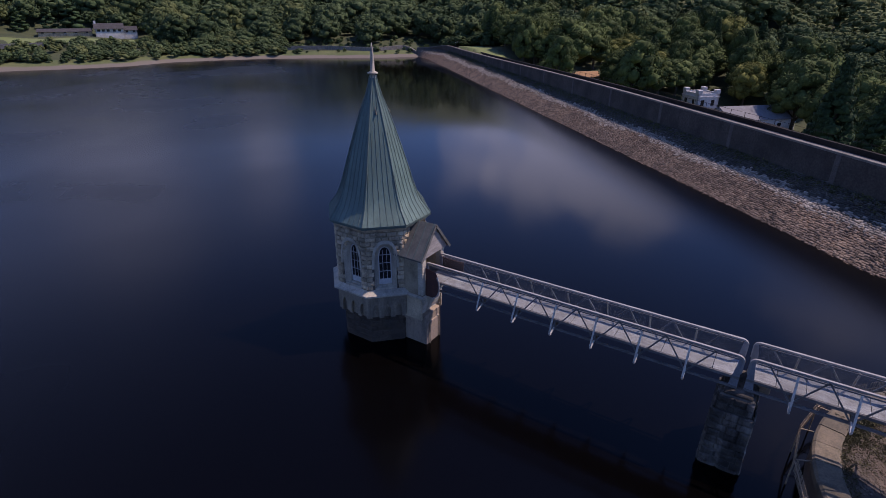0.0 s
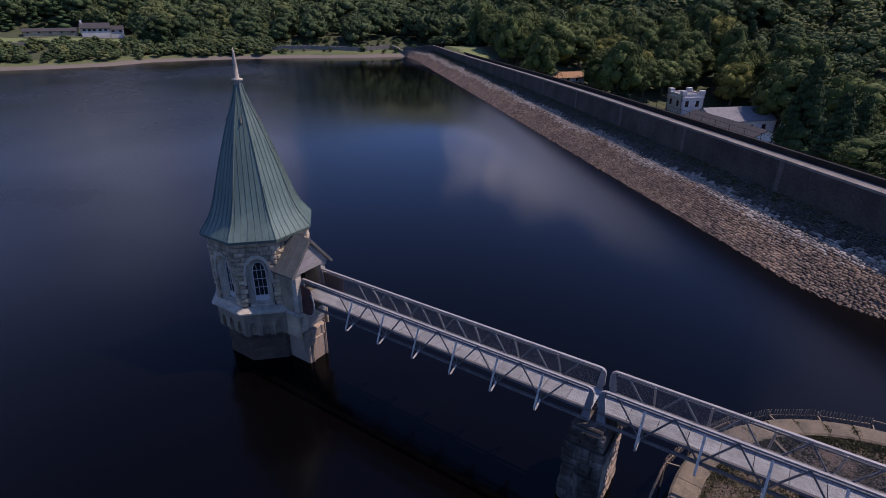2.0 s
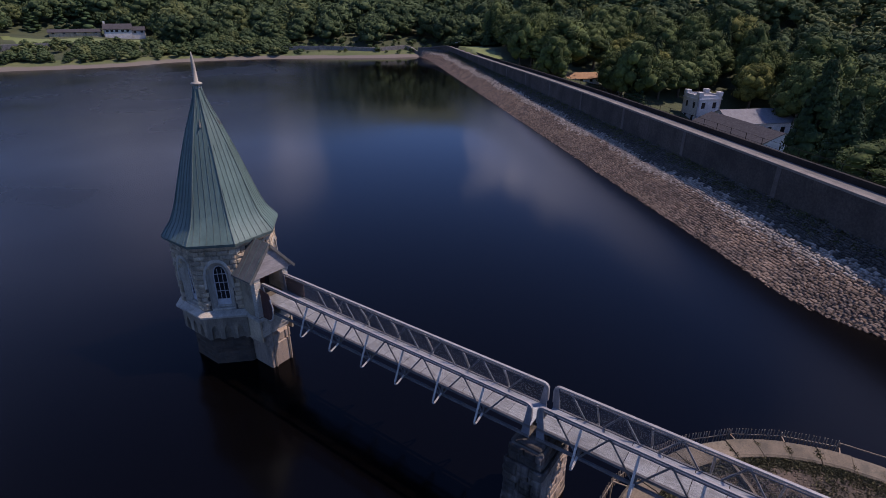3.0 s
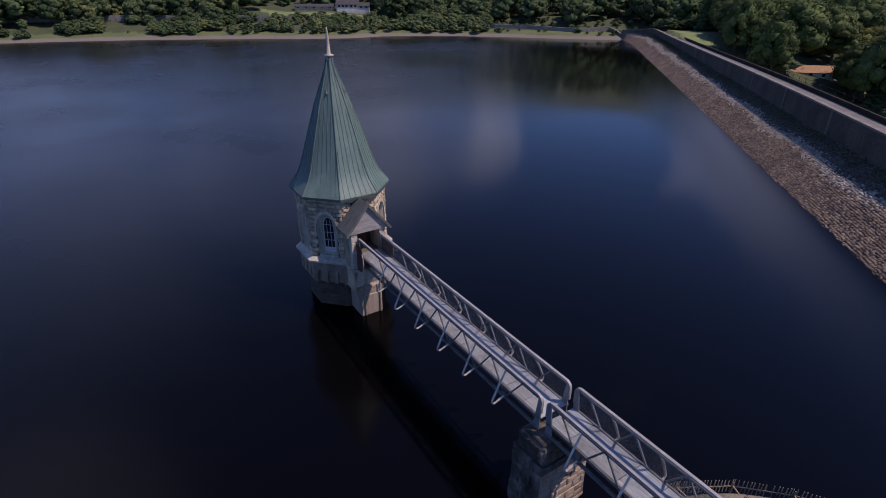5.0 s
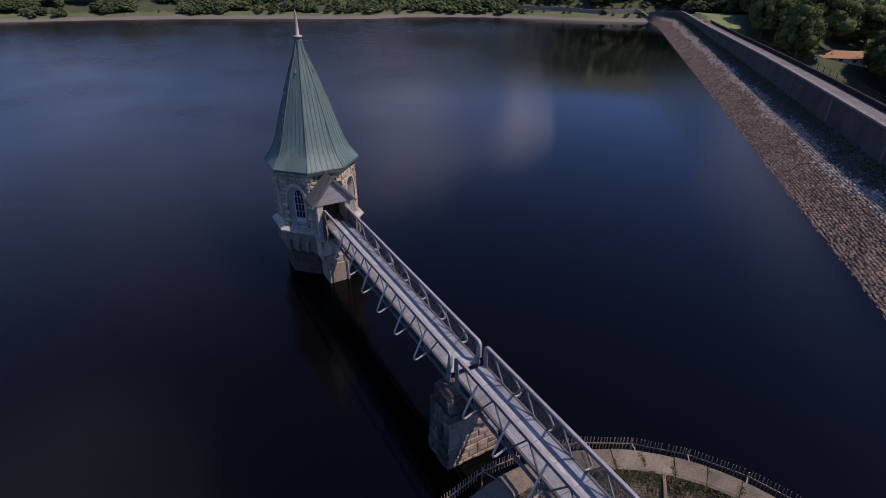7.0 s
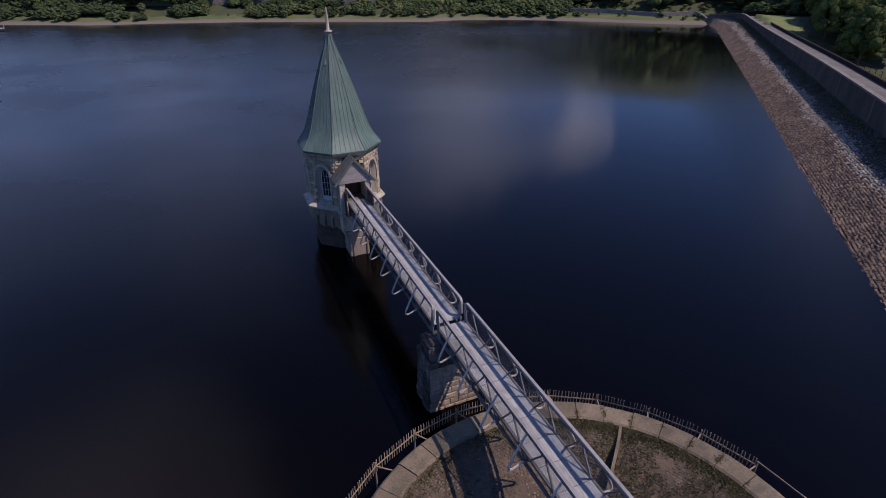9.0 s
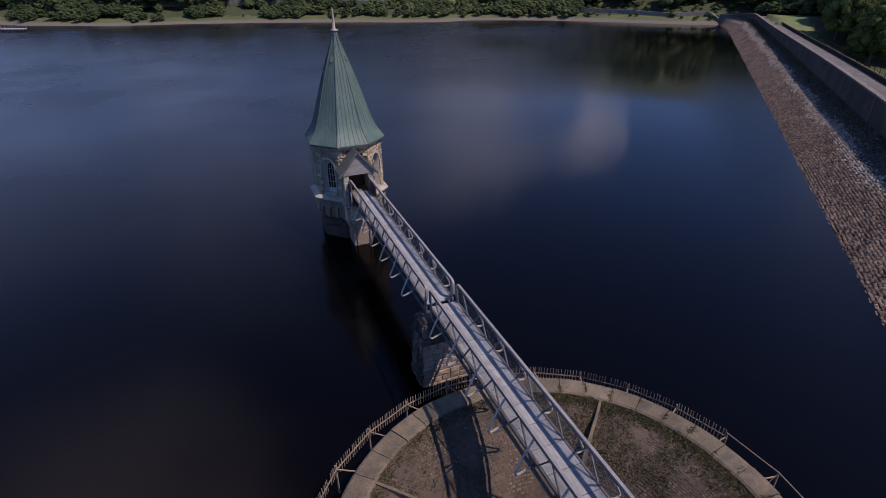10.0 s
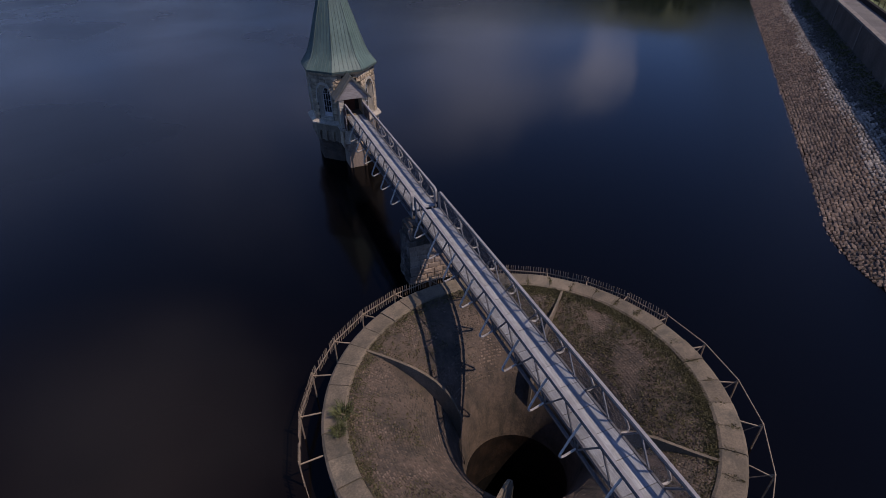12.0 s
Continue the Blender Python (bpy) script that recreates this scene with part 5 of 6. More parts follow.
def scatter(name, places, templates, far_templates, mat, label, seed):
    """Joins a crown per place (x, y, z, height, width) in one mesh, for woods nobody could count."""
    r = np.random.RandomState(seed)
    Vs, Fs, n = [], [], 0
    for x, y, z, h, w, far in places:
        kinds = far_templates if far else templates
        V, F = kinds[r.randint(len(kinds))]
        a = r.uniform(0, 6.283)
        c, s = np.cos(a), np.sin(a)
        P = np.empty_like(V)
        P[:, 0] = (V[:, 0] * c - V[:, 1] * s) * w + x
        P[:, 1] = (V[:, 0] * s + V[:, 1] * c) * w + y
        P[:, 2] = V[:, 2] * h + z
        Vs.append(P)
        Fs.append(F + n)
        n += len(V)
    ob = new(name, mesh_from(name, np.concatenate(Vs) * K, np.concatenate(Fs), mat))
    return tagged(ob, label, "woods", kind="stuff")


RICH = [crown(300 + i, 17, ICO1, 780, 0.05) for i in range(8)]
FAR = [crown(100 + i, 12, ICO1, 260, 0.07) for i in range(8)]
RICH_CONE = [crown(350 + i, 20, ICO1, 180, 0.03, conifer=True) for i in range(3)]
FAR_CONE = [crown(200 + i, 14, ICO1, 70, 0.05, conifer=True) for i in range(3)]


def keep_clear(x, y):
    """Open ground: the house's garden, the yards below the dam."""
    u, v = (x - 92) * 0.883 - (y - 207) * 0.469, (x - 92) * 0.469 + (y - 207) * 0.883
    if -34 < u < 16 and -20 < v < 9:
        return True
    s, n = DX * x + DY * y, DY * x - DX * y
    if abs(s - 95) < 18 and n < 178 and n > 100:
        return True
    return n < 152 and s < 172 and n > 30


def plant_woods():
    """Shore scrub, then the woods behind it, then the far woods up to the moor: x, y, z, height, width, far."""
    r = np.random.RandomState(3)
    pts = []
    for ring, (d0, d1, gap) in enumerate(((0, 26, 2.7), (16, 120, 7.8), (120, 300, 9.0), (300, 420, 16.0))):
        x = np.arange(-420, 640, gap)
        X, Y = np.meshgrid(x, np.arange(-300, 660, gap))
        P = np.stack([X.ravel(), Y.ravel()], 1) + r.uniform(-0.42, 0.42, (X.size, 2)) * gap
        z, q = land_height(P)
        bear = np.degrees(np.arctan2(P[:, 1] + 25, P[:, 0] + 12))
        ok = (q > 1.6 + 2.0 * r.rand(len(q))) & (q >= d0) & (q < d1) & (bear > -9) & (bear < 108) & (z < 46)
        s, n = DX * P[:, 0] + DY * P[:, 1], DY * P[:, 0] - DX * P[:, 1]
        for (px, py), pz, pq, ps, pn, k in zip(P, z, q, s, n, ok):
            if not k or (keep_clear(px, py) and ring > 0) or ring == 2 and pz > 24 and r.rand() < 0.6:
                continue
            if ring == 0 and (pn > 34 and ps < 172 or keep_clear(px, py) and pq > 20):
                continue
            low = pn > -12 and ps > 150 and pn < 46 and pq < 26
            heath = px < 30 and pq < 26 and noise.noise(Vector((px * 0.05, py * 0.05, 4.0))) > -0.05
            if ring == 0 and r.rand() < (0.85 if heath else 0.2 if pq > 9 else 0.1):
                continue
            if low and r.rand() < 0.5:
                continue
            if ring == 0:
                u, v = (px - 92) * 0.883 - (py - 207) * 0.469, (px - 92) * 0.469 + (py - 207) * 0.883
                open_bank = -40 < u < 14
                if open_bank and noise.noise(Vector((px * 0.11, py * 0.11, 2.0))) > 0.2:
                    continue
                h = r.uniform(0.7, 1.9) if low or heath and r.rand() < 0.7 else r.uniform(1.4, 3.0) if open_bank else r.uniform(1.6, 3.2) + 0.07 * pq
                w = h * r.uniform(1.2, 1.8)
            else:
                u, v = (px - 92) * 0.883 - (py - 207) * 0.469, (px - 92) * 0.469 + (py - 207) * 0.883
                front = -40 < u < 18 and -60 < v < -10
                if front and r.rand() < 0.25:
                    continue
                h = r.uniform(1.2, 2.3) if front else r.uniform(4.5, 12.0) * (1 + 0.5 * max(-0.3, noise.noise(Vector((px * 0.03, py * 0.03, 8.0)))))
                w = (1.7 if front else 1.0) * h * r.uniform(1.05, 1.45) * (1.25 if ring == 3 else 1.1 if ring == 2 else 1.0)
            pts.append((px, py, pz - 0.1 * h, h * 1.05, w, pq > 150 or ring == 0 and h < 3.4))
    return pts


woods = plant_woods()
r0 = random.Random(4)
split = [[], [], []]
for p in woods:
    k = noise.noise(Vector((p[0] * 0.012, p[1] * 0.012, 1.7)))
    if k > 0.2 and r0.random() < 0.5 and p[3] > 4:
        split[2].append((p[0], p[1], p[2], p[3] * 1.3, p[4] * 1.35, p[5]))
    # beyond n = 150 more olive crowns: their lighter colour stands in for sunlight there
    elif r0.random() < 0.22 + 0.8 * k + (0.3 if DY * p[0] - DX * p[1] > 150 else 0.0):
        split[1].append(p)
    else:
        split[0].append(p)
scatter("broadleaf_woods", split[0], RICH, FAR, LEAF, "dense green broadleaf woods on the hillside", 1)
scatter("olive_woods", split[1], RICH, FAR, LEAF_OLIVE, "yellow-green trees mixed into the woods", 2)
scatter("conifer_woods", split[2], RICH_CONE, FAR_CONE, LEAF_DARK, "dark conifer plantation on the hillside", 3)


# ---- single trees below the dam ----
NEAR_LEAF = foliage("near_broadleaf", (0.04, 0.062, 0.02), (0.10, 0.132, 0.042), 0.12, 0.2)
NEAR_GOLD = foliage("near_gold_leaf", (0.10, 0.11, 0.028), (0.16, 0.165, 0.045), 0.2, 0.2)
NEAR_DARK = foliage("near_conifer", (0.018, 0.037, 0.017), (0.042, 0.07, 0.028), 0.15, 0.25)


def trunk_mesh(seed, h, limbs, top):
    """A tapered trunk with forking limbs, in a tree about one unit high."""
    r = random.Random(seed)
    bm = bmesh.new()

    def stem(p, q, r0, r1):
        p, q = Vector(p), Vector(q)
        d = (q - p).normalized()
        a = d.orthogonal().normalized()
        b = d.cross(a)
        rings = [[bm.verts.new(c + (a * math.cos(k * 1.0472) + b * math.sin(k * 1.0472)) * rr) for k in range(6)] for c, rr in ((p, r0), ((p + q) / 2 + a * 0.01, (r0 + r1) / 2), (q, r1))]
        for u, v in zip(rings, rings[1:]):
            for k in range(6):
                bm.faces.new((u[k], u[(k + 1) % 6], v[(k + 1) % 6], v[k]))

    stem((0, 0, -0.06), (0.01, 0, h), 0.035, 0.022)
    stem((0.01, 0, h), (0.0, 0.01, top), 0.022, 0.006)
    for i in range(limbs):
        a = i * 2.4 + r.uniform(-0.4, 0.4)
        z = h * r.uniform(0.7, 1.3)
        d = r.uniform(0.16, 0.28)
        stem((0, 0, z), (d * math.cos(a), d * math.sin(a), z + r.uniform(0.12, 0.3)), 0.014, 0.005)
    me = bpy.data.meshes.new("trunk")
    bm.to_mesh(me)
    bm.free()
    me.materials.append(BARK)
    return me


def tree_kind(seed, conifer, mat, label):
    if conifer:
        V, F = crown(seed, 80, ICO1, 3600, 0.02, conifer=True)
    else:
        V, F = crown(seed, 34, ICO1, 5000, 0.021)
    t = new("tree")
    WORLD[t] = Matrix.Identity(4)
    tagged(t, label, "tree", "trees below the dam")
    place_under(new("trunk", trunk_mesh(seed, 0.28 if not conifer else 0.4, 6 if not conifer else 0, 0.55 if not conifer else 0.9)), t)
    place_under(new("crown", mesh_from("crown", V, F, mat)), t)
    return t


KINDS = {
    "broad": [tree_kind(41 + i, False, NEAR_LEAF, "leafy green broadleaf tree below the dam") for i in range(3)],
    "gold": [tree_kind(51, False, NEAR_GOLD, "golden-green broadleaf tree below the dam")],
    "cone": [tree_kind(61 + i, True, NEAR_DARK, "dark tall conifer below the dam") for i in range(2)],
}
USED = {}


def plant(kind, s, n, height, width):
    """A tree of that height and crown width (plan units) on the ground at s, n."""
    ks = KINDS[kind]
    p = sn(s, n)
    z = land_at(p.x, p.y)
    k = rng.randrange(len(ks))
    m = Matrix.Translation((p.x * K, p.y * K, (z - 0.03 * height) * K)) @ Matrix.Rotation(rng.uniform(0, 6.28), 4, "Z")
    S = Matrix.Diagonal((width * K * 1.15, width * K * 1.15, height * K, 1))
    if (kind, k) not in USED:
        USED[(kind, k)] = True
        ks[k].matrix_basis = m @ S
    else:
        ob = copy_thing(ks[k], m)
        ob.matrix_basis = m @ S


for row in [
    ("broad", 129, 70, 15.5, 17), ("broad", 142, 66, 15, 17), ("broad", 146, 60, 9.5, 12), ("broad", 172, 62, 7.5, 13),
    ("broad", 168, 122, 13, 15), ("broad", 142, 124, 16, 16), ("broad", 115, 86, 18, 14), ("broad", 178, 110, 14, 15), ("broad", 156, 115, 14, 15),
    ("gold", 120, 128, 15, 12), ("broad", 97, 126, 20, 17), ("cone", 40, 75, 20, 12), ("cone", 47, 83, 20, 12), ("cone", 45, 92, 21, 13),
    ("cone", 20.5, 60, 10.5, 8), ("broad", 142, 128, 13, 16), ("cone", 143, 150, 19, 13),
    ("cone", 158, 150, 18, 13), ("broad", 112, 142, 22, 18), ("broad", 150, 84, 10, 13), ("broad", 160, 72, 8, 12),
    ("broad", 12, 55, 5, 7), ("broad", 4, 58, 6, 8), ("broad", -4, 54, 5, 7), ("broad", 137, 67, 8, 10), ("broad", 124, 64, 6.5, 9), ("broad", 117, 62, 8, 10), ("broad", 146, 74, 11, 12), ("broad", 152, 62, 8, 11), ("broad", 138, 84, 12, 13), ("broad", 122, 84, 12, 12),
    ("broad", 127, 108, 11, 12), ("broad", 123, 99, 11, 11), ("broad", 133, 119, 12, 13), ("gold", 136, 104, 10, 11), ("cone", 84, 132, 15, 9), ("broad", 76, 128, 12, 12)
]:
    plant(*row)


# ---- buildings ----
def box_part(name, parent, mat, m, x0, x1, y0, y1, z0, z1, label="", bevel=0.0):
    bm = bmesh.new()
    block(bm, x0, x1, y0, y1, z0, z1, m, bevel)
    return part(name, bm, mat, parent, label)


def building(name, label, category, origin, turn, L, W, wall_h, roof_h, wall_mat, roof_mat, windows=(), win_size=(0.8, 0.9), sill=0.9, chimney=None, overhang=0.3):
    """A gabled house: four walls with thickness, two roof slopes, gables, windows set into the long walls. L runs along turn."""
    x, y, z = origin
    t = thing(name, x, y, z, label, category)
    m = Matrix.Translation((x, y, z)) @ Matrix.Rotation(turn, 4, "Z")
    th = 0.3
    for sg in (-1, 1):
        y0, y1 = sorted((sg * W / 2, sg * (W / 2 - th)))
        # long wall in piers between real window holes
        xs = sorted(windows)
        edges = [-L / 2] + [v for c in xs for v in (c - win_size[0] / 2, c + win_size[0] / 2)] + [L / 2]
        bm = bmesh.new()
        for a, b in zip(edges[0::2], edges[1::2]):
            block(bm, a, b, y0, y1, -2, wall_h, m)
        for c in xs:
            block(bm, c - win_size[0] / 2, c + win_size[0] / 2, y0, y1, -2, sill, m)
            block(bm, c - win_size[0] / 2, c + win_size[0] / 2, y0, y1, sill + win_size[1], wall_h, m)
        wall = part("wall", bm, wall_mat, t)
        for c in xs:
            w = box_part("window", wall, WHITE_FRAME, m, c - win_size[0] / 2, c + win_size[0] / 2, sg * (W / 2 - 0.2) - 0.03, sg * (W / 2 - 0.2) + 0.03, sill, sill + 0.08)
            box_part("pane", wall, GLASS_DARK, m, c - win_size[0] / 2, c + win_size[0] / 2, sg * (W / 2 - 0.22) - 0.01, sg * (W / 2 - 0.22) + 0.01, sill + 0.08, sill + win_size[1])
        bm = bmesh.new()
        solid(bm, [(0, wall_h + roof_h), (sg * (W / 2 + overhang), wall_h - overhang * roof_h / (W / 2)), (sg * (W / 2 + overhang), wall_h - overhang * roof_h / (W / 2) - 0.15), (0, wall_h + roof_h - 0.15)],
              L + 2 * overhang, m @ Matrix.Translation((L / 2 + overhang, 0, 0)) @ Matrix.Rotation(math.pi / 2, 4, "Z"))
        part("roof", bm, roof_mat, t)
        bm = bmesh.new()
        x0, x1 = sorted((sg * L / 2, sg * (L / 2 - th)))
        solid(bm, [(-W / 2, -2), (W / 2, -2), (W / 2, wall_h), (0, wall_h + roof_h - 0.16), (-W / 2, wall_h)], th,
              m @ Matrix.Translation((x1, 0, 0)) @ Matrix.Rotation(math.pi / 2, 4, "Z"))
        part("gable_wall", bm, wall_mat, t)
    for cx, cy in chimney or ():
        c = box_part("chimney", t, wall_mat, m, cx - 0.35, cx + 0.35, cy - 0.35, cy + 0.35, wall_h, wall_h + roof_h + 0.9)
    return t


DAM_TURN = math.atan2(DY, DX)

# a loose belt of trees behind the works
fill = random.Random(17)
for i in range(70):
    s, n = fill.uniform(-10, 170), fill.uniform(126, 156)
    if 70 < s < 112 and n > 136 or n < 140 and 96 < s < 126 or s < 70 and n < 150:
        continue
    plant("cone" if fill.random() < 0.3 else "gold" if fill.random() < 0.1 else "broad", s, n, fill.uniform(12, 19), fill.uniform(10, 16))

for i in range(90):
    s, n = fill.uniform(104, 178), fill.uniform(54, 126)
    if abs(n - 63 - (s - 100) * 0.45) < 7 and n < 84 or abs(s - 129) < 7 and abs(n - 72) < 7 or s < 128 and n > 88 or n < 58 and s < 150:
        continue
    plant("cone" if fill.random() < 0.12 else "gold" if fill.random() < 0.08 else "broad", s, n, fill.uniform(8, 15), fill.uniform(8, 12))

GZ = -15.0
building("filter_house", "long slate-roofed works building below the dam", "building", (134.0, -8.7, GZ), DAM_TURN, 26, 11.5, 4.8, 2.4, RENDER_WHITE, SLATE, (-10, -6, -2, 2, 6, 10), (1.2, 2.0), 1.2)
building("works_hall", "pale sheet-roofed hall behind the works building", "building", (*sn(100.7, 113.8).to_2d(), GZ), DAM_TURN - math.pi / 2, 19, 11, 4.9, 2.7, RENDER_WHITE, PALE_ROOF, (-6, -2, 2, 6), (1.4, 2.2), 1.5)


def build_water_tower():
    """The square battlemented tower of the works."""
    c = sn(113, 107)
    t = thing("works_tower", c.x, c.y, GZ, "square white battlemented works tower with small windows", "tower")
    m = Matrix.Translation((c.x, c.y, GZ)) @ Matrix.Rotation(DAM_TURN, 4, "Z")
    h, half = 9.5, 3.55
    for k in range(4):
        f = m @ Matrix.Rotation(k * math.pi / 2, 4, "Z") @ Matrix.Translation((0, -half, 0))
        bm = bmesh.new()
        edges = [-half, -2.3, -1.1, 1.1, 2.3, half]
        for a, b in zip(edges[0::2], edges[1::2]):
            block(bm, a, b, 0, 0.4, -2, h, f)
        for a in (-2.3, 1.1):
            for z0, z1 in ((-2, 2.2), (4.2, 6.2), (7.9, h)):
                block(bm, a, a + 1.2, 0, 0.4, z0, z1, f)
        wall = part("wall", bm, RENDER_WHITE, t)
        for a in (-2.3, 1.1):
            for z0, z1 in ((2.2, 4.2), (6.2, 7.9)):
                box_part("window", wall, GLASS_DARK, f, a, a + 1.2, 0.2, 0.24, z0, z1)
        box_part("cornice", t, RENDER_WHITE, f, -half - 0.2, half + 0.2, -0.2, 0.3, h - 0.9, h - 0.6)
        box_part("parapet", t, RENDER_WHITE, f, -half, half, 0.0, 0.35, h, h + 0.3)
    for sx in (-1, 1):
        for sy in (-1, 1):
            box_part("corner_merlon", t, RENDER_WHITE, m, sx * 2.95 - 0.7, sx * 2.95 + 0.7, sy * 2.95 - 0.7, sy * 2.95 + 0.7, h, h + 1.2, "", 0.05)
    box_part("flat_roof", t, PALE_ROOF, m, -half + 0.3, half - 0.3, -half + 0.3, half - 0.3, h - 0.3, h - 0.05)


build_water_tower()


def build_pilastered_block():
    c = sn(97, 160)
    gz = -13.0
    t = thing("pumping_house", c.x, c.y, gz, "pale flat-roofed stone pumping house with broad pilasters", "building")
    m = Matrix.Translation((c.x, c.y, gz)) @ Matrix.Rotation(DAM_TURN, 4, "Z")
    hx, hy, h = 7.0, 11.0, 9.0
    box_part("wall", t, DRESSED, m, -hx, hx, -hy, hy, -3, h - 0.6, "pale stone walls", 0.05)
    box_part("cornice", t, DRESSED, m, -hx - 0.5, hx + 0.5, -hy - 0.5, hy + 0.5, h - 1.6, h - 0.9, "", 0.05)
    box_part("parapet", t, DRESSED, m, -hx - 0.1, hx + 0.1, -hy - 0.1, hy + 0.1, h - 0.6, h, "", 0.04)
    box_part("flat_roof", t, PALE_ROOF, m, -hx + 0.4, hx - 0.4, -hy + 0.4, hy - 0.4, h, h + 0.05)
    for i in range(5):
        y = -hy + 1.2 + i * (2 * hy - 2.4) / 4
        box_part("pilaster", t, DRESSED, m, -hx - 0.35, -hx + 0.1, y - 0.8, y + 0.8, -3, h - 1.6, "", 0.04)
    for i in range(4):
        y = -hy + 1.2 + (i + 0.5) * (2 * hy - 2.4) / 4
        box_part("window", t, GLASS_DARK, m, -hx - 0.06, -hx + 0.1, y - 0.7, y + 0.7, 1.0, 5.5)


build_pilastered_block()
p = sn(130, 76)
building("garage", "low white outbuilding with an orange tiled roof", "building", (p.x, p.y, -4.0), DAM_TURN + math.pi / 2, 11, 6, 1.9, 1.3, RENDER_WHITE, ORANGE_ROOF, (-3, 0, 3), (0.9, 0.9), 0.7)


def build_dome():
    """The round turret with a copper dome at the hall's end."""
    x, y, z = 162.5, -17.5, GZ
    t = thing("domed_turret", x, y, z, "small round turret with a pale green copper dome", "turret")
    bm = bmesh.new()
    lathe(bm, [(1.9, -2), (1.9, 5.6), (2.05, 5.65), (2.05, 5.9), (1.9, 5.92)], 20, x, y)
    bmesh.ops.translate(bm, verts=bm.verts, vec=(0, 0, z))
    part("drum", bm, RENDER_WHITE, t)
    bm = bmesh.new()
    lathe(bm, [(1.95 * math.cos(a), z + 5.9 + 1.9 * math.sin(a)) for a in (0.0, 0.3, 0.6, 0.9, 1.2, 1.5)], 20, x, y, close=True)
    part("dome", bm, COPPER_PALE, t, "pale green copper dome", True)


COPPER_PALE = material("pale_verdigris", (0.3, 0.42, 0.36), (0.22, 0.33, 0.28), 1.5, 0.6, 0.1, 8)
build_dome()


def build_car():
    """A white car parked by the outbuilding: body, glass, four wheels."""
    x, y = 139.6, 48.5
    z = land_at(x, y)
    t = thing("car", x, y, z, "white hatchback car parked under the trees", "car")
    m = Matrix.Translation((x, y, z)) @ Matrix.Rotation(DAM_TURN + math.pi / 2, 4, "Z")
    bm = bmesh.new()
    solid(bm, [(-1.6, 0.22), (1.6, 0.22), (1.65, 0.55), (1.1, 0.68), (-1.6, 0.7)], 1.35, m @ Matrix.Translation((0, -0.68, 0)))
    part("body", bm, CAR_PAINT, t)
    bm = bmesh.new()
    solid(bm, [(-1.5, 0.7), (0.95, 0.68), (0.4, 1.1), (-1.2, 1.14)], 1.2, m @ Matrix.Translation((0, -0.6, 0)))
    part("glass", bm, GLASS_DARK, t)
    bm = bmesh.new()
    solid(bm, [(-1.2, 1.14), (0.4, 1.1), (0.35, 1.17), (-1.15, 1.2)], 1.18, m @ Matrix.Translation((0, -0.59, 0)))
    part("roof", bm, CAR_PAINT, t)
    for wx in (-1.05, 1.05):
        for wy in (-0.62, 0.62):
            bm = bmesh.new()
            tube(bm, [m @ Vector((wx, wy - 0.08, 0.25)), m @ Vector((wx, wy + 0.08, 0.25))], 0.26, 12)
            part("wheel", bm, DARK, t)


CAR_PAINT = material("white_car_paint", (0.72, 0.72, 0.71), (0.62, 0.62, 0.61), 2.0, 0.35, 0.0, 8)
build_car()
hx, hy = 94.0, 211.0
hz = land_at(hx, hy) + 1.1
HT = radians(-28)
building("cottage", "white-walled cottage with a slate roof above the lake shore", "house", (hx, hy, hz), HT, 9.6, 6, 2.1, 1.7, RENDER_WHITE, SLATE, (-3.6, -2.0, -0.4, 1.6, 3.4), (1.0, 0.9), 0.8, chimney=[(-4.4, 0.0)])
wx, wy = hx + 7.0 * math.cos(HT), hy + 7.0 * math.sin(HT)
building("cottage_wing", "lower white wing of the cottage with a slate roof", "house", (wx, wy, hz - 0.3), HT, 4.6, 5, 1.8, 1.2, RENDER_WHITE, SLATE, (-1.2, 1.2), (0.9, 0.9), 0.7)
sx, sy = hx - 14.5 * math.cos(HT), hy - 14.5 * math.sin(HT)
building("long_shed", "long low grey shed beside the cottage", "shed", (sx, sy, hz - 0.2), HT, 17, 4.5, 1.4, 0.9, STONE_JOINED, SLATE, (-7, -3.5, 0, 3.5, 7), (0.8, 0.7), 0.6)


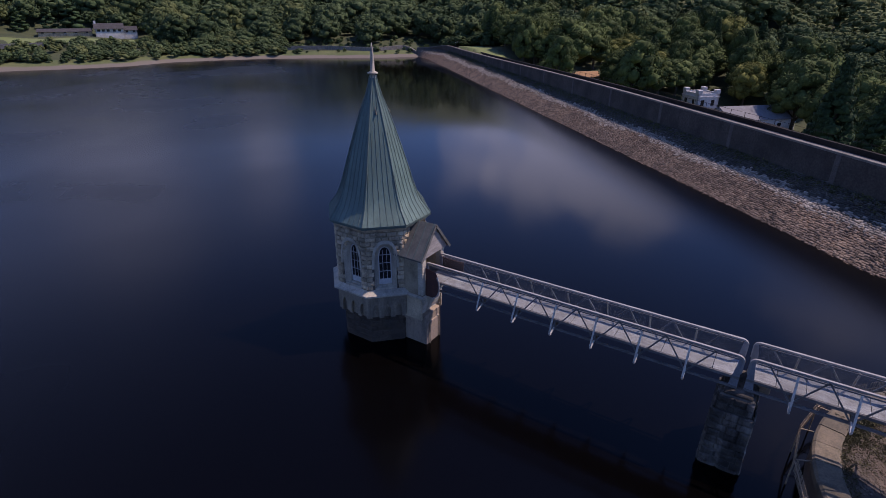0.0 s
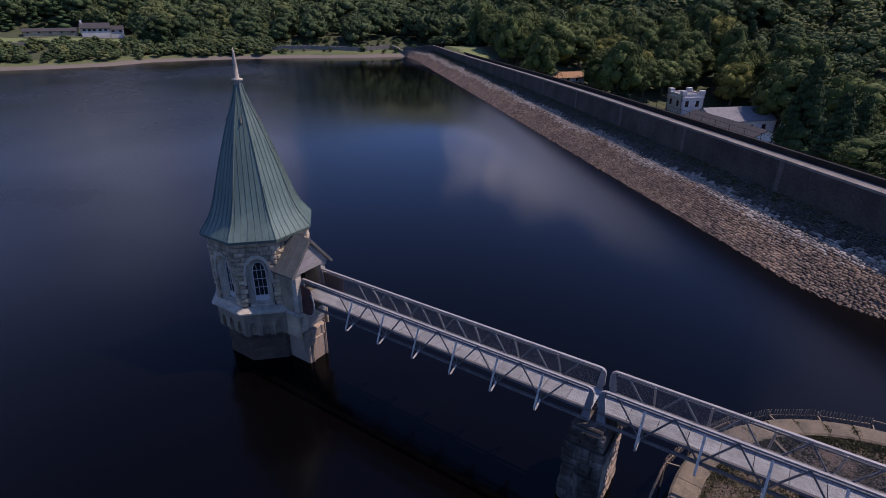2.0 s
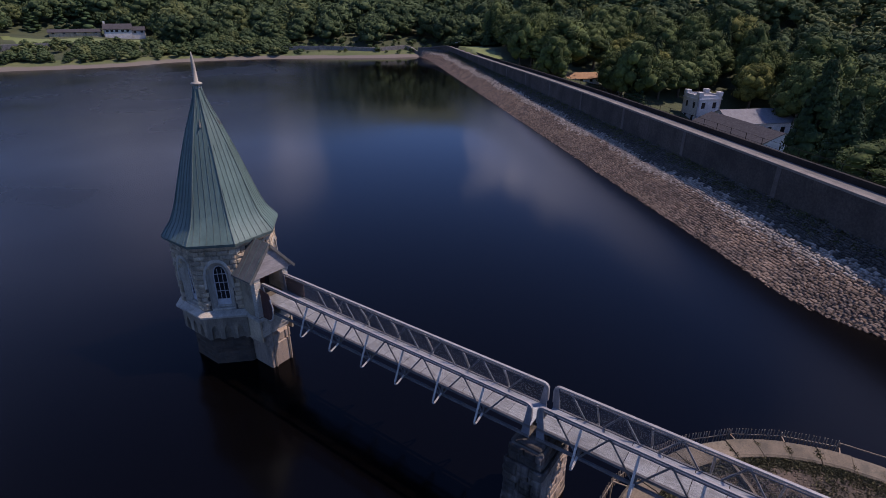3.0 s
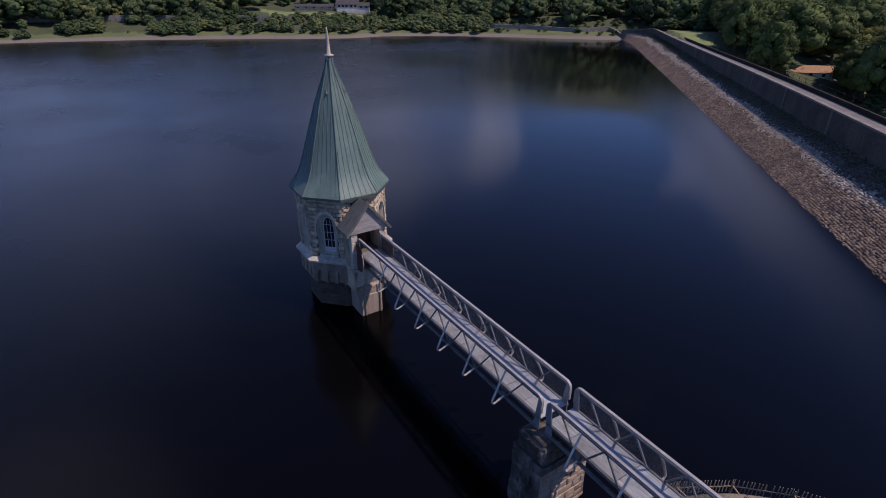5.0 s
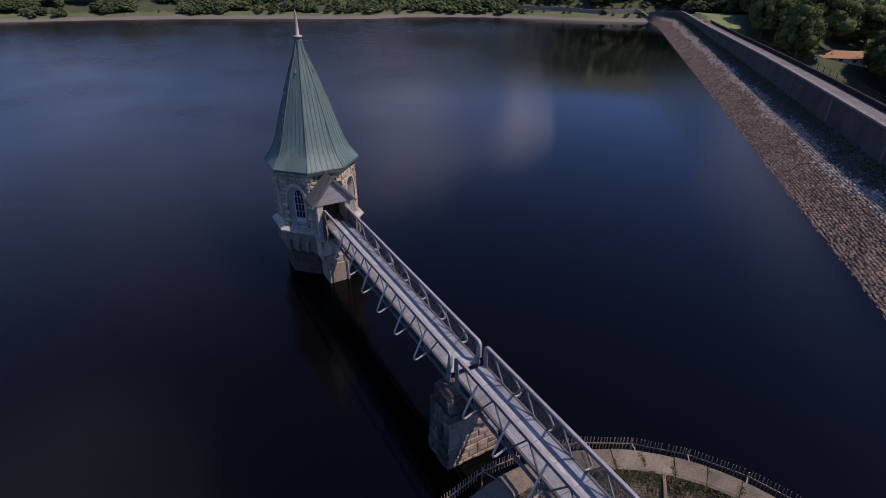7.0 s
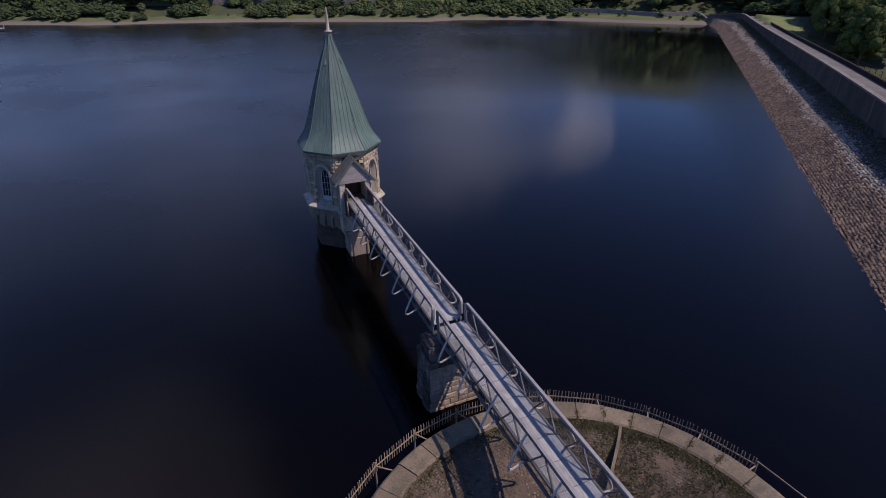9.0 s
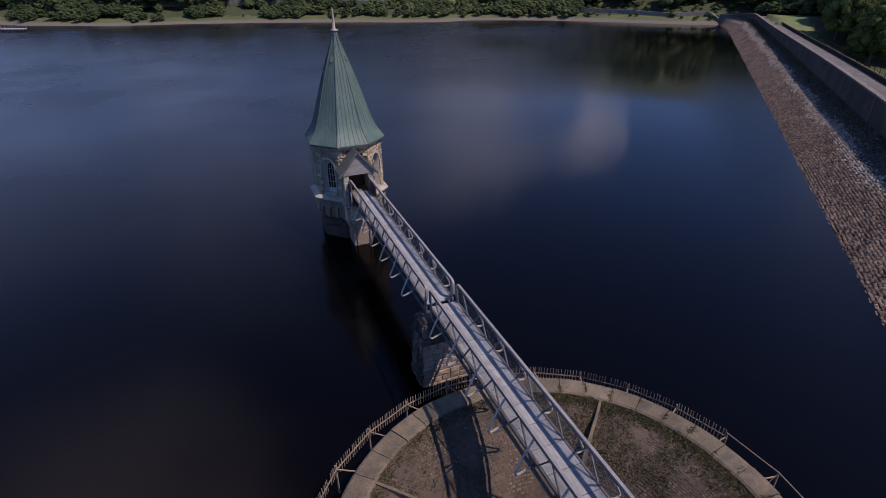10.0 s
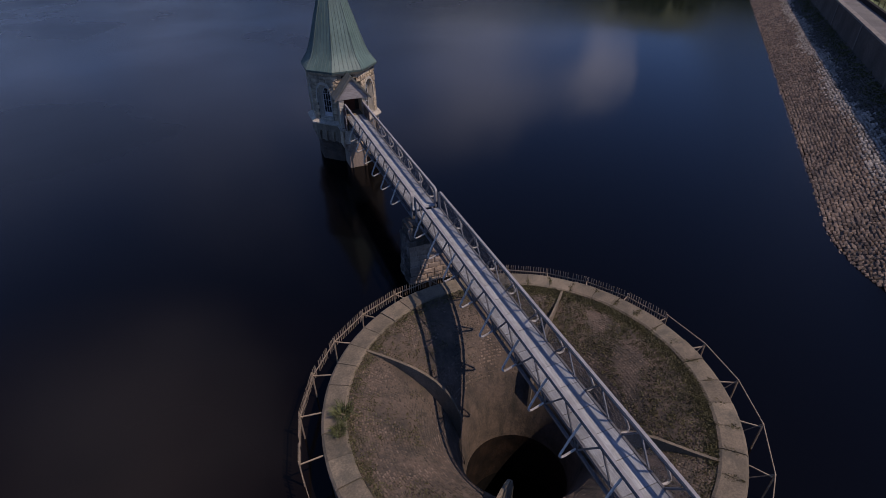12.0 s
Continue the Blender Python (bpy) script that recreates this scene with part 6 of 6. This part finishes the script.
def shore_wall(name, points, height, label):
    """A dry-stone wall that follows the land."""
    bm = bmesh.new()
    rows = []
    for i in range(len(points) - 1):
        a, b = Vector(points[i]), Vector(points[i + 1])
        n = max(2, int((b - a).length / 4))
        for j in range(n + (1 if i == len(points) - 2 else 0)):
            p = a.lerp(b, j / n)
            d = (b - a).normalized().orthogonal() * 0.3
            z = land_at(p.x, p.y)
            top = z + height + rng.uniform(-0.08, 0.08)
            rows.append([bm.verts.new((p.x + sg * d.x, p.y + sg * d.y, zz)) for sg, zz in ((-1, z - 1), (-1, top), (1, top), (1, z - 1))])
    for a, b in zip(rows, rows[1:]):
        for k in range(4):
            bm.faces.new((a[k], a[(k + 1) % 4], b[(k + 1) % 4], b[k]))
    bm.faces.new(rows[0])
    bm.faces.new(rows[-1])
    tagged(finish(name, bm, WALL_STONE), label, "wall", kind="structure")


WALL_STONE = material("drystone_wall", (0.24, 0.225, 0.2), (0.16, 0.15, 0.135), 1.2, 0.95, 0.6, 5, stains=(0.08, 0.08, 0.07))
shore_wall("shore_wall", [sn(184, 34.3).to_2d(), sn(190, 30).to_2d(), (144, 119), (133, 136), (114, 154)], 1.3, "grey dry-stone wall along the lake's end")
shore_wall("bank_wall", [(60, 186), (36, 198), (10, 210), (-16, 217), (-44, 224)], 2.0, "long grey dry-stone wall above the grassy shore")


def build_sign_box():
    c = sn(171, 47.0)
    t = thing("notice_board", c.x, c.y, 4.2, "small white notice board on posts at the road's end", "notice board")
    m = Matrix.Translation((c.x, c.y, 4.2)) @ Matrix.Rotation(DAM_TURN - math.pi / 2, 4, "Z")
    for sx in (-0.7, 0.7):
        box_part("post", t, STEEL_DARK, m, sx - 0.06, sx + 0.06, -0.06, 0.06, -1.0, 1.6)
    box_part("board", t, WHITE_FRAME, m, -0.85, 0.85, -0.12, 0.12, 0.8, 1.7, "white board", 0.02)


build_sign_box()


def build_pontoon():
    """A moored white pontoon with floats and short posts."""
    c = (-71.0, 193.0)
    t = thing("pontoon", c[0], c[1], 0, "white floating pontoon with short posts, moored on the lake", "pontoon")
    m = Matrix.Translation((c[0], c[1], 0)) @ Matrix.Rotation(radians(-26), 4, "Z")
    for i in range(4):
        box_part("deck_section", t, WHITE_FRAME, m, -6.6 + i * 3.3, -6.6 + (i + 1) * 3.3 - 0.1, -0.9, 0.9, 0.35, 0.5, "", 0.03)
        for sy in (-0.6, 0.6):
            bm = bmesh.new()
            tube(bm, [m @ Vector((-6.4 + i * 3.3, sy, 0.12)), m @ Vector((-3.6 + i * 3.3, sy, 0.12))], 0.25, 8)
            part("float", bm, STEEL_DARK, t)
    for i in range(6):
        for sy in (-0.8, 0.8):
            box_part("post", t, WHITE_FRAME, m, -6.2 + i * 2.5, -6.1 + i * 2.5, sy - 0.05, sy + 0.05, 0.5, 1.3)


build_pontoon()
